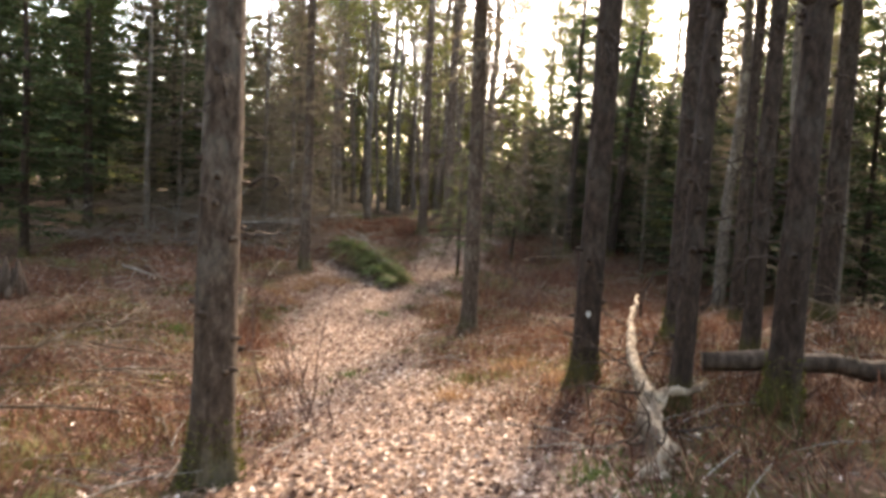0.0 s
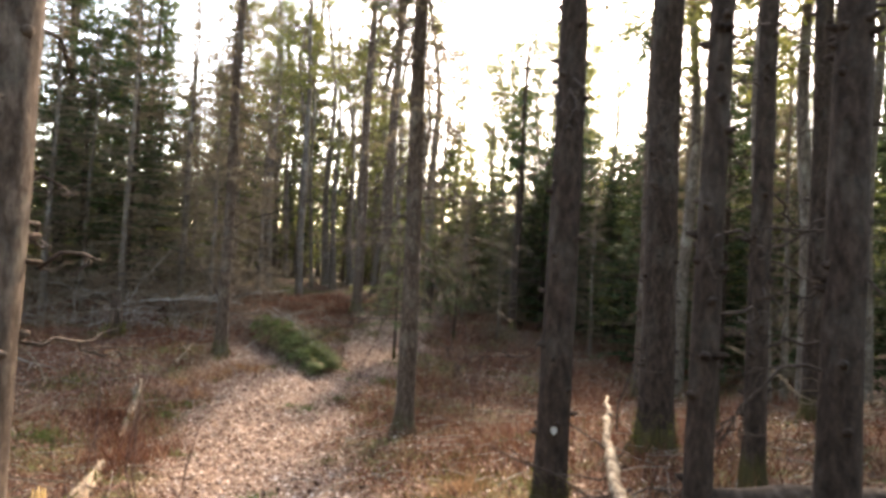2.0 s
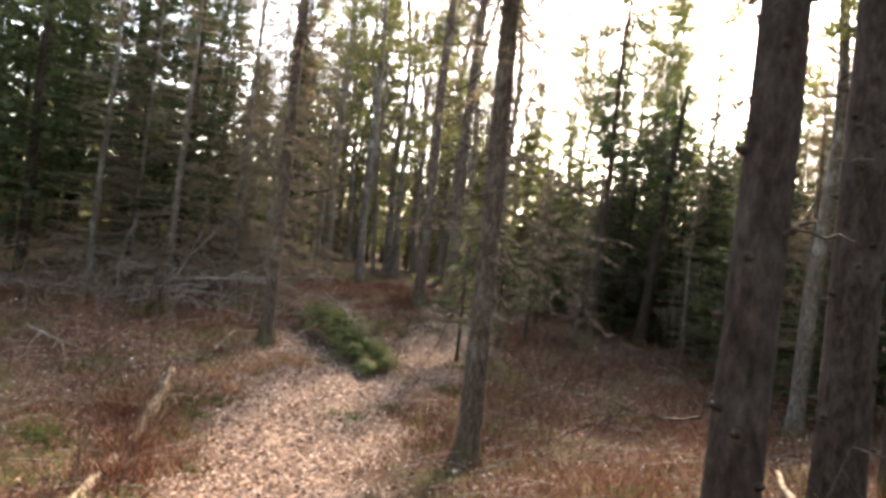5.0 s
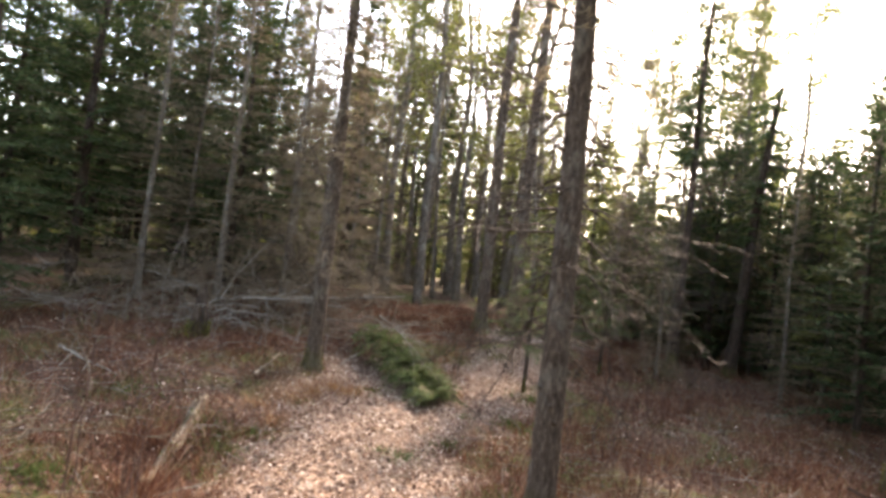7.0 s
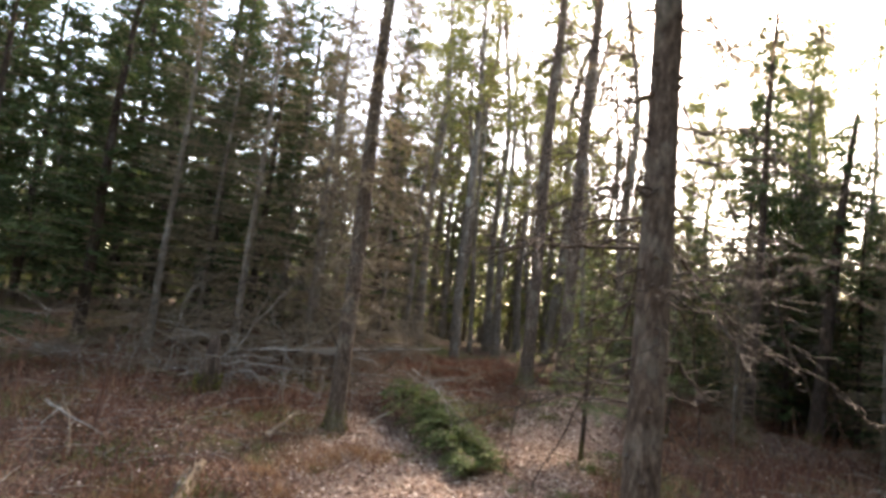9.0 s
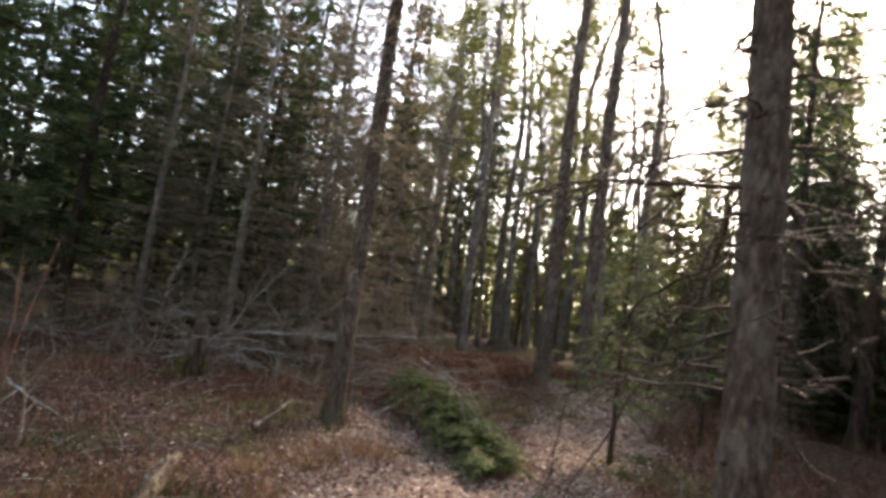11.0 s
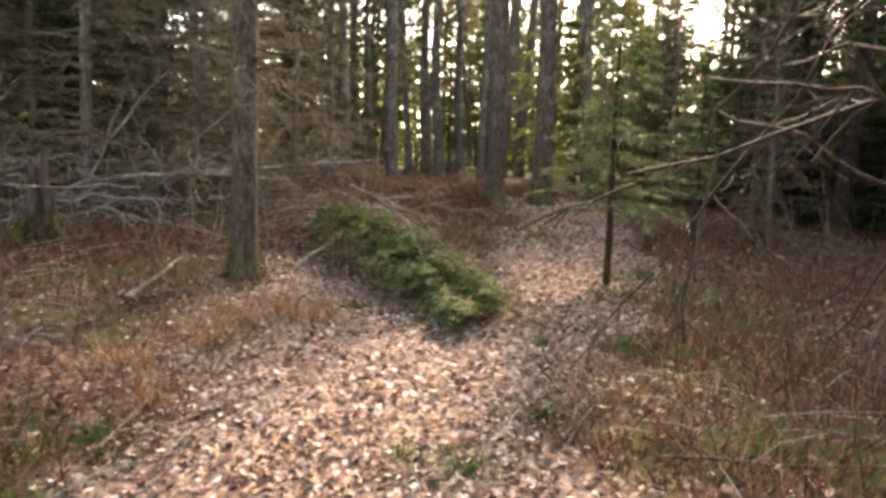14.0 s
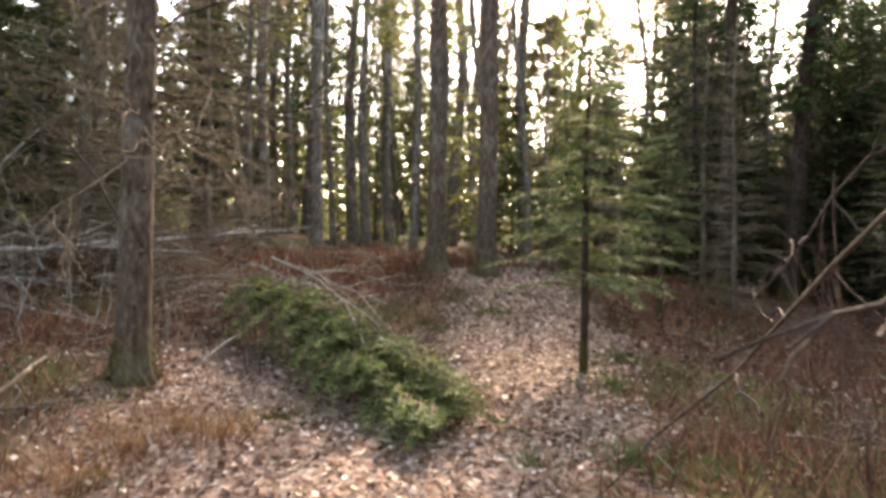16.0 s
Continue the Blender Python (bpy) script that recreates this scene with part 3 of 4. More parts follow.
# white blaze on the dark trunk
blaze = Shape()
ba = np.linspace(0, 6.283, 9)[:-1]
blaze.add(np.stack([0.022 * np.cos(ba) * (1 + 0.3 * np.sin(3 * ba)), 0 * ba, 0.03 * np.sin(ba)], 1), [list(range(8))])
bz = tagged(blaze.object("paint_blaze", island_material("white_paint", [(0, (0.3, 0.29, 0.27)), (1, (0.34, 0.33, 0.3))])), "small white painted blaze on a dark trunk", "trail marker")
bz.matrix_basis = pose(1.31, 5.772, 0.57, 0, 0, -8)

# low boughs of the lichen-grey tree that sweep down to the ground
for line, r in ((((0, 0, 2.85), (-0.1, 1.0, 2.05), (-0.44, 1.95, 1.07), (-0.83, 2.85, 0.12)), 0.015), (((0, 0, 2.4), (0.5, 1.2, 2.05), (0.85, 2.3, 1.1), (0.8, 3.0, 0.15)), 0.013),
                (((0, 0, 3.2), (0.2, 1.4, 2.75), (0.35, 2.6, 1.75), (0.1, 3.3, 0.9)), 0.011), (((0, 0, 2.3), (-0.5, 0.5, 1.95), (-0.9, 0.75, 1.3)), 0.011),
                (((0, 0, 3.1), (-0.7, -0.1, 2.8), (-1.1, -0.2, 2.1)), 0.011), (((0, 0, 2.9), (0.7, 0.1, 2.5), (1.1, 0.2, 1.6)), 0.011), (((0, 0, 3.7), (0.6, 0.7, 3.2), (0.8, 0.9, 2.2)), 0.011)):
    bough = Shape()
    line = np.array(line, float)
    k = np.linspace(0, len(line) - 1, 16)
    pts = np.stack([np.interp(k, np.arange(len(line)), line[:, q]) for q in range(3)], 1) + rng.normal(size=(16, 3)) * 0.018
    bough.tube(pts, np.linspace(r * 0.8, 0.004, 16), 6, cap=False)
    for q in range(3, 15):
        d = rng.normal(size=3) * (0.5, 0.5, 0.3) - (0, 0, 0.25)
        twiggy(bough, pts[q], pts[q] + d * rng.uniform(0.25, 0.6), 0.005, 2, 0.02)
    bough.object("drooping_bough", TWIG_DARK, tree_c, "bare brown bough sweeping down to the ground")

# long dead limbs of the slender tree
for p0, p1, r, sag in [((0, 0, 2.45), (1.9, 0.1, 3.1), 0.016, 0.15), ((0, 0, 2.2), (1.5, -0.3, 2.05), 0.012, -0.05), ((0, 0, 1.0), (-1.3, -0.1, 2.2), 0.018, 0.1), ((-1.3, -0.1, 2.2), (-2.2, -0.3, 1.3), 0.014, 0.15),
                       ((0, 0, 2.9), (-0.9, -0.4, 3.7), 0.014, 0.05), ((0, 0, 3.6), (1.2, 0.5, 4.0), 0.014, 0.1), ((0, 0, 1.7), (-1.7, 0.6, 1.6), 0.014, 0.2)]:
    limb = Shape()
    twiggy(limb, p0, p1, r * 0.8, 4, 0.04, sag, 2, 0.45)
    limb.object("limb", TWIG_DARK, tree_b, "long dead limb with side twigs")

# ---------------------------------------------------------------- the forest behind
SPRUCE = [conifer("spruce", "dense dark green spruce with boughs low to the ground", hgt, r, low, sp, NEEDLE, BARK_DARK, 0.3, 6, 0.075, reach=0.44, width=0.052, twigs=5)
          for hgt, r, low, sp in ((13.5, 0.16, 1.8, 2.1), (11.5, 0.13, 1.2, 1.8), (15, 0.18, 2.2, 2.2), (9, 0.1, 0.8, 1.6))]
FIRS = [conifer("fir", "young light green conifer in the understorey", hgt, r, low, sp, NEEDLE_PINE, BARK_FAR, 0.26, 5, 0.075, reach=0.42, width=0.05, twigs=3)
        for hgt, r, low, sp in ((6.5, 0.07, 0.9, 1.4), (5.0, 0.05, 0.7, 1.2), (8.0, 0.08, 1.4, 1.5))]
YOUNG = [conifer("young_spruce", "dark young spruce with drooping boughs to the ground", hgt, r, low, sp, NEEDLE, BARK_DARK, 0.24, 6, 0.1, reach=0.42, width=0.06, twigs=4)
         for hgt, r, low, sp in ((7.5, 0.08, 0.5, 1.8), (6.0, 0.06, 0.4, 1.5), (9, 0.1, 0.8, 2.0))]
FAR = [far_conifer("far_conifer", "distant green conifer in the forest", hgt, 0.1, low, sp, mat) for hgt, low, sp, mat in ((9, 0.5, 1.9, NEEDLE), (7, 0.4, 1.6, NEEDLE_PINE), (11, 1.0, 2.0, NEEDLE_PINE), (12.5, 1.0, 2.2, NEEDLE))]
LOWFIR = [far_conifer("low_fir", "low bushy green conifer on the far slope", hgt, 0.05, 0.2, sp, NEEDLE_PINE, 15, 0.34) for hgt, sp in ((4.2, 1.9), (5.2, 2.0), (3.4, 1.8))]
PINES = [pine("pine", "tall thin pine with an open high crown", *q) for q in ((14, 0.14, 6.5, (0.4, 0)), (16, 0.16, 7.5, (-0.5, 0)), (12, 0.1, 4.5, (0.2, 0.2)), (15, 0.13, 5.5, (-0.2, 0.4)))]
BARE = [bare_tree("bare_tree", "leafless grey tree with upswept twiggy limbs", *q) for q in ((12, 0.13, (0.5, 0)), (14, 0.15, (-0.4, 0.3)), (10, 0.08, (0.9, 0)))]
DEAD = [conifer("dead_spruce", "dead grey spruce with fine bare twigs", hgt, r, low, sp, NEEDLE_DEAD, BARK_FAR, 0.22, 5, 0.09, reach=0.42, width=0.016) for hgt, r, low, sp in ((9, 0.09, 0.6, 1.3), (7, 0.07, 0.4, 1.2))]
used = set()


def plant(kind, x, y, turn=None, scale=1.0, group="forest trees"):
    k = random.randrange(len(kind))
    src = kind[k]
    m = pose(x, y, float(ground_z(x, y)) - 0.05, 0, 0, random.uniform(0, 360) if turn is None else turn)
    if src.name in used:
        ob = copy_thing(src, m)
        ob.matrix_basis = m @ Matrix.Diagonal((scale, scale, scale, 1))
    else:
        used.add(src.name)
        ob = src
        ob.matrix_basis = m @ Matrix.Diagonal((scale, scale, scale, 1))
    ob["group"] = group
    return ob


random.seed(11)
# the dark green spruces on the west side
for x, y in ((-6.6, 19.5), (-8.2, 20.5), (-9.6, 18.2), (-11.2, 20.2), (-7.6, 23.5), (-10.4, 24), (-12.8, 17.2), (-9.2, 14.8), (-14.2, 21.5), (-12.2, 13.2), (-5.6, 26), (-13.5, 26.5), (-16, 17), (-8.8, 28), (-11, 30), (-16, 30), (-15, 11.5)):
    plant(SPRUCE, x, y)
for k in range(20):
    ang = radians(-68 + 56 * (k + random.random()) / 20)
    d = random.uniform(28, 38)
    plant(FAR[1:3] if ang > radians(-27) else FAR[:1] + FAR[3:], d * math.sin(ang), d * math.cos(ang), scale=random.uniform(1.0, 1.25))
for x, y in ((-13.2, 24), (-15.5, 25), (-17.5, 23.5), (-12, 27.5), (-18, 27), (-14.6, 29), (-20.5, 25.5), (-17, 20), (-10, 26)):
    plant(SPRUCE, x, y, scale=random.uniform(1.05, 1.25))
# dead grey spruces in the brush between
for x, y in ((-4.2, 18.6), (-5.4, 20.3), (-3.6, 21.8), (-6.2, 18.2), (-4.8, 23.8), (-6.8, 21.6), (-7.4, 18.9), (-8, 18.2), (-5.0, 18.9), (-5.8, 22.6)):
    plant(DEAD, x, y)
for x, y in ((6.4, 15), (7.2, 12.6), (7.4, 16.4), (6.8, 18.2)):
    plant(DEAD, x, y, scale=0.75)
for x, y in ((2.4, 20.6), (3.1, 18.4), (4.4, 22.2), (5.6, 18.6), (2.7, 22.4), (5.9, 21.4), (1.5, 21.8)):
    plant(DEAD, x, y, scale=0.55)
# the clump of leafless trees on the rise, and single ones
for x, y in ((-2.5, 26.2), (-2.1, 27.0), (-1.75, 26.4), (-3.1, 27.4), (-1.2, 27.6), (-0.2, 25.5), (0.35, 27), (-3.8, 24.5), (1.2, 30), (-0.7, 32), (2.6, 33), (-4.6, 31), (1.7, 24.5)):
    plant(BARE, x, y)
# light green understorey beyond
for x, y in ((-1.6, 30), (0.6, 32.5), (6.2, 29.5), (-3.6, 30), (5.4, 34), (8.5, 30), (1.4, 35), (6.8, 19.5), (8.8, 20.2), (8.4, 15.2), (9.6, 24), (-5.2, 28.5), (-0.4, 29.2), (7.2, 22), (11, 22.5), (-6.8, 31)):
    plant(FIRS, x, y)
for x, y in ((2.4, 26), (3.6, 28), (4.8, 25), (6.2, 26.5), (2.9, 24), (4.2, 30), (5.4, 23.4), (1.6, 28.5), (7.4, 28)):
    plant(FIRS, x, y, scale=random.uniform(0.55, 0.75))
# dark young conifers on the east side
for x, y in ((8.4, 17.9), (9.2, 14.5), (9.9, 19), (10.5, 16.5), (9, 24), (11, 26), (12, 30), (8.6, 21.8), (10.4, 21), (13, 24), (9.8, 28), (14, 28), (11.5, 33), (16, 32)):
    plant(YOUNG, x, y, scale=random.uniform(0.85, 1.15))
for k in range(62):
    ang = radians(-66 + 132 * (k + random.random()) / 62)
    d = random.uniform(31, 45)
    x, y = d * math.sin(ang), d * math.cos(ang)
    if abs(x + 0.9 - 0.384 * (y - 12)) < 1.6 and y < 38:
        continue
    plant(FAR, x, y, scale=random.uniform(0.65, 0.95))
for k in range(24):
    ang = radians(2 + 36 * (k + random.random()) / 24)
    d = random.uniform(24, 30)
    plant(LOWFIR, d * math.sin(ang), d * math.cos(ang), scale=random.uniform(0.75, 1.1))
for k in range(14):
    ang = radians(7 + 27 * (k + random.random()) / 14)
    d = random.uniform(20.5, 28)
    plant(DEAD, d * math.sin(ang), d * math.cos(ang), scale=random.uniform(0.4, 0.6))
for x, y in ((5.2, 35), (9.6, 33), (10.2, 35.5), (5.6, 38)):
    plant(PINES, x, y, scale=random.uniform(0.85, 1.0))


def sunward(x, y):
    """The thin stretch of forest below the sun."""
    return 9 < math.degrees(math.atan2(x, y - 4)) < 26


# pines: the far stand, thinner towards the sun
for k in range(42):
    ang = radians(-72 + 144 * (k + random.random()) / 42)
    d = random.uniform(27, 46)
    x, y = d * math.sin(ang), 2 + d * math.cos(ang)
    if sunward(x, y) and (d < 38 or k % 2):
        continue
    plant(PINES if random.random() < 0.75 else BARE, x, y, scale=random.uniform(0.75, 1.05))
for k in range(9):
    ang = radians(-14 + 20 * (k + random.random()) / 9)
    d = random.uniform(40, 49)
    plant(PINES, d * math.sin(ang), d * math.cos(ang), scale=random.uniform(0.85, 1.05))
# far green wall
for k in range(56):
    ang = radians(-80 + 160 * (k + random.random()) / 56)
    d = random.uniform(44, 62)
    plant(FAR, d * math.sin(ang), d * math.cos(ang), scale=random.uniform(0.9, 1.3) * (0.75 if sunward(math.sin(ang), 4 + math.cos(ang)) else 1))
# tall thin trees that close the view behind the slender tree
for x, y in ((1.5, 23.2), (0.6, 22.4)):
    plant(BARE, x, y, scale=0.95)
# pines added here so that their high crowns shade the left-hand floor
for x, y in ((-0.7, 24.2), (-2.6, 23.4)):
    plant(PINES, x, y, scale=0.95)
for k in range(18):
    ang = radians(-13 + 18 * (k + random.random()) / 18)
    d = random.uniform(27, 39)
    plant(PINES if k % 3 == 0 else BARE, d * math.sin(ang), d * math.cos(ang), scale=random.uniform(0.85, 1.1))
for k in range(9):
    ang = radians(8 + 10 * (k + random.random()) / 9)
    d = random.uniform(29, 38)
    x, y = d * math.sin(ang), d * math.cos(ang)
    if abs(x + 0.9 - 0.384 * (y - 12)) > 1.8:
        plant(PINES, x, y, scale=random.uniform(0.8, 0.95))
# low dark conifers beyond the leaning pine
for x, y in ((7.5, 23), (8.6, 25), (6.8, 25.6), (9.4, 22.6), (7.9, 27.5), (6.0, 27.2), (7.0, 21.4)):
    plant(YOUNG, x, y, scale=random.uniform(0.65, 0.8))
# dense young growth that closes the view under the sun
for k in range(22):
    ang = radians(7 + 27 * (k + random.random()) / 22)
    d = random.uniform(17.5, 25)
    x, y = d * math.sin(ang), 4.4 + d * math.cos(ang)
    if abs(x - trail_x(y)) > 1.6:
        plant(YOUNG if k % 3 else DEAD, x, y, scale=random.uniform(0.62, 0.88))
# the dark pine group at the edge of the bright gap
for x, y in ((7.0, 31), (7.6, 32.5), (8.4, 32), (6.4, 32.4)):
    plant(PINES, x, y, scale=0.82)
# more young spruces, added only to make the right side darker
for x, y in ((6.2, 16.8), (7.0, 14.4), (8.0, 19.2), (6.9, 20.4), (8.6, 22.6)):
    plant(YOUNG, x, y, scale=random.uniform(0.72, 0.85))
# close-standing trunks on the east side
for x, y in ((6.2, 10.5), (7.2, 8.4), (5.8, 13.8), (8.4, 12.2), (9.0, 9.6), (6.3, 6.6), (7.8, 5.2), (10.6, 12.4), (4.9, 4.6), (11.0, 8.0), (12.5, 21), (5.4, 10.2)):
    plant(PINES, x, y, scale=random.uniform(0.8, 1.0))
# dark spruces behind them
for x, y in ((8.6, 7.4), (10.4, 10.2), (11.6, 13.2), (12.6, 16.4), (12.2, 6.2), (9.6, 4.2), (14.4, 11), (14.8, 18.5), (13.6, 22.4), (16.5, 15), (17.5, 21), (15.8, 26.5), (19.5, 26), (18.5, 9), (10.2, 13.6), (9.4, 17.4)):
    plant(SPRUCE, x, y, scale=random.uniform(0.7, 0.95))


def far_woods():
    """The woods past where single trees can be told apart."""
    s = Shape()
    n = 26000
    ang = rng.uniform(-3.1416, 3.1416, n)
    d = rng.uniform(64, 84, n)
    top = 9 + 2.5 * np.sin(ang * 31) + 2.0 * np.sin(ang * 77 + 1) + rng.normal(size=n)
    x, y = d * np.sin(ang), d * np.cos(ang)
    p = np.stack([x, y, ground_z(x, y) + rng.random(n) ** 1.2 * top], 1)
    s.blades(p, rng.normal(size=(n, 3)) * (1, 1, 0.6) - (0, 0, 0.3), rng.normal(size=(n, 3)), rng.uniform(0.7, 1.8, n), rng.uniform(0.35, 0.8, n))
    tagged(s.object("far_woods", NEEDLE, flat=True), "dark green conifer woods in the distance", "forest", kind="stuff")


far_woods()


def far_thicket():
    """Backlit green undergrowth that fills the forest's depth between the far trunks."""
    s = Shape()
    n = 30000
    ang = rng.uniform(-0.85, 0.95, n)
    d = rng.uniform(38, 60, n)
    top = 6.5 + 1.4 * np.sin(ang * 23) + 1.1 * np.sin(ang * 61 + 1) + 0.5 * rng.normal(size=n)
    x, y = d * np.sin(ang), d * np.cos(ang)
    p = np.stack([x, y, ground_z(x, y) + rng.random(n) * top], 1)
    s.blades(p, rng.normal(size=(n, 3)) * (1, 1, 0.6) - (0, 0, 0.2), rng.normal(size=(n, 3)), rng.uniform(0.35, 0.9, n), rng.uniform(0.12, 0.32, n))
    tagged(s.object("far_thicket", NEEDLE_PINE, flat=True), "light green undergrowth deep in the forest", "undergrowth", kind="stuff")


far_thicket()
# behind and beside the walker
for x, y in ((-4.5, -4), (3.5, -5), (-8, -1), (7, -2), (0.8, -8), (-3, -10), (5, -11), (-11, 4), (-9.5, 8.2), (-6.5, 3.5), (12, 2), (-14, -6), (12, -8)):
    plant(PINES if x > 0 else SPRUCE, x, y)
for k in range(34):                                       # the forest closes behind the walker too: unseen trees, added to dim light from behind
    ang = radians(105 + 150 * (k + random.random()) / 34)
    d = random.uniform(7, 24)
    plant(FAR, d * math.sin(ang), d * math.cos(ang), scale=random.uniform(0.9, 1.2))
for src in (*SPRUCE, *FIRS, *YOUNG, *LOWFIR, *FAR, *PINES, *BARE, *DEAD):
    if src.name not in used:
        src.matrix_basis = pose(20, 20, float(ground_z(20, 20)))

# ---------------------------------------------------------------- fallen and small things


def fallen_top():
    """The top of a green spruce lying across the path's edge."""
    ob = thing("fallen_spruce_top", "fallen green spruce top lying beside the path", "fallen tree", -0.9, 14.6)
    z0 = float(ground_z(-0.9, 14.6))
    butt = np.array([-1.85, 3.1, float(ground_z(-2.75, 17.7)) - z0 + 0.3])
    tip = np.array([0.0, 0.0, 0.1])
    stem, green = Shape(), Shape()
    pts = wander(butt, tip, 10, 0.03)
    stem.tube(pts, np.linspace(0.05, 0.012, 10), 7)
    axis = (tip - butt) / np.linalg.norm(tip - butt)
    side = np.cross(axis, (0, 0, 1.0))
    side /= np.linalg.norm(side)
    for k in range(280):
        t = (k / 280) ** 0.95
        p0 = pts[0] + (pts[-1] - pts[0]) * t
        ang = rng.uniform(-0.25, 3.4)
        way = axis * 0.7 + side * math.cos(ang) * 0.8 + np.array([0, 0, max(0.06, math.sin(ang) * 0.5)])
        ln = rng.uniform(0.35, 0.95) * (1.0 - 0.25 * t) * (0.7 + 0.3 * min(1, 5 * t))
        sprays(green, p0, way, ln, 0.024, 0.17, 0.016, 0.24, 0.05)
        w = way / np.linalg.norm(way)
        stem.tube([p0, p0 + w * ln * 0.5, p0 + w * ln - (0, 0, 0.26 * ln)], [0.007, 0.005, 0.002], 4, cap=False)
    stem.object("stem", TWIG, ob)
    green.object("needles", NEEDLE_BOUGH, ob, "dense green needle sprays", flat=True)
    return ob


fallen_top()


def stick(label, p0, p1, r, mat, forks=2, name="stick", depth=1, amp=0.02, sag=0.0, category="stick"):
    x, y = p0[0], p0[1]
    ob = thing(name, label, category, x, y, group="sticks on the forest floor")
    z = float(ground_z(x, y))
    s = Shape()
    q0 = np.array([0, 0, p0[2] - z])
    twiggy(s, q0, np.array(p1) - (x, y, z), r, forks, amp, sag, depth)
    s.object("wood", mat, ob)
    return ob


def gz(x, y, up=0.0):
    return (x, y, float(ground_z(x, y)) + up)


stick("pale bare stem lying on the fallen spruce top", gz(-2.4, 17.1, 0.8), gz(-1.3, 15.2, 0.55), 0.015, TWIG_PALE, 4)
stick("thin pale stem among the fallen green boughs", gz(-2.1, 16.9, 0.72), gz(-1.25, 15.7, 0.6), 0.011, TWIG_PALE, 3)
stick("bare twig sticking out of the fallen spruce tip", gz(-1.3, 15.4, 0.4), gz(-0.85, 14.7, 0.22), 0.01, TWIG_PALE, 2)
stick("pale broken stick on the leaves beside the path", gz(-3.62, 14.15, 0.1), gz(-3.62, 15.2, 0.14), 0.034, WOOD_ROT, 0, amp=0.008)
stick("long dead branch by the foot of a tree", gz(-3.9, 14.2, 0.05), gz(-2.55, 15.0, 0.16), 0.011, TWIG, 2)
stick("forked dead branch propped against the brush", gz(-2.75, 15.9, 0.05), gz(-1.9, 17.9, 0.4), 0.013, TWIG_PALE, 3)
stick("grey branch on the forest floor", gz(-6.6, 13.9, 0.15), gz(-5.2, 13.2, 0.05), 0.025, TWIG_PALE, 2)
stick("thin grey branch on the floor", gz(-4.4, 8.4, 0.1), gz(-2.2, 8.0, 0.06), 0.015, TWIG, 2)
stick("dark branch on the floor", gz(-5.2, 6.2, 0.12), gz(-2.2, 6.6, 0.1), 0.018, TWIG, 3)
stick("grey branch on the floor under the trunk", gz(-5, 5.4, 0.15), gz(-1.7, 5.2, 0.06), 0.02, TWIG, 3)
stick("short chip of branch at a trunk's foot", gz(0.6, 10.1, 0.04), gz(1.05, 10.3, 0.12), 0.022, TWIG_PALE, 0)
stick("thin stick among the leaves", gz(0.0, 12.4, 0.04), gz(1.6, 12.0, 0.05), 0.013, TWIG, 2)


def rotten_log():
    """The trunk that broke off the yellow stump, barkless and half sunk in the brush."""
    ob = thing("rotten_log", "pale rotting log fallen from a split stump into the brush", "log", -2.35, 6.7)
    z0 = float(ground_z(-2.35, 6.7))
    s = Shape()
    t = np.linspace(0, 1, 22)
    pts = wander((0, 0, 0), (-1.4, 6.15, 0), 22, 0.012)
    pts[:, 2] = ground_z(pts[:, 0] - 2.35, pts[:, 1] + 6.7) - z0 + np.interp(t, [0, 0.14, 0.6, 0.85, 1], [0.16, 0.03, -0.03, 0.04, 0.07])
    s.tube(pts, np.interp(np.linspace(0, 1, 22), [0, 0.5, 0.92, 1], [0.085, 0.075, 0.065, 0.035]), 12, 0.2)
    s.object("wood", LOG_PALE, ob)
    ms = Shape()
    n = 2600
    k = rng.integers(2, 21, n)
    f = rng.random(n)[:, None]
    ang = rng.uniform(0.2, 2.6, n)
    base = pts[k] * f + pts[k - 1] * (1 - f) + np.stack([np.cos(ang) * 0.074, np.zeros(n), np.sin(ang) * 0.072], 1)
    keep = np.sin(k * 2.1) + rng.normal(size=n) * 0.4 > 0.55
    base = base[keep]
    ms.blades(base, rng.normal(size=base.shape) * 0.6 + (0, 0, 0.7), rng.normal(size=base.shape), rng.uniform(0.02, 0.05, len(base)), 0.016)
    ms.object("moss", MOSS, ob, "moss patches on the log", flat=True)["kind"] = "stuff"
    sp = Shape()
    for k in range(9):
        p = pts[-2] + rng.normal(size=3) * 0.03
        sp.tube([p, p + np.array([-0.04, 0.16, 0.05]) + rng.normal(size=3) * 0.05], [0.02, 0.003], 4)
    sp.object("splinters", WOOD_ROT, ob)
    return ob


rotten_log()


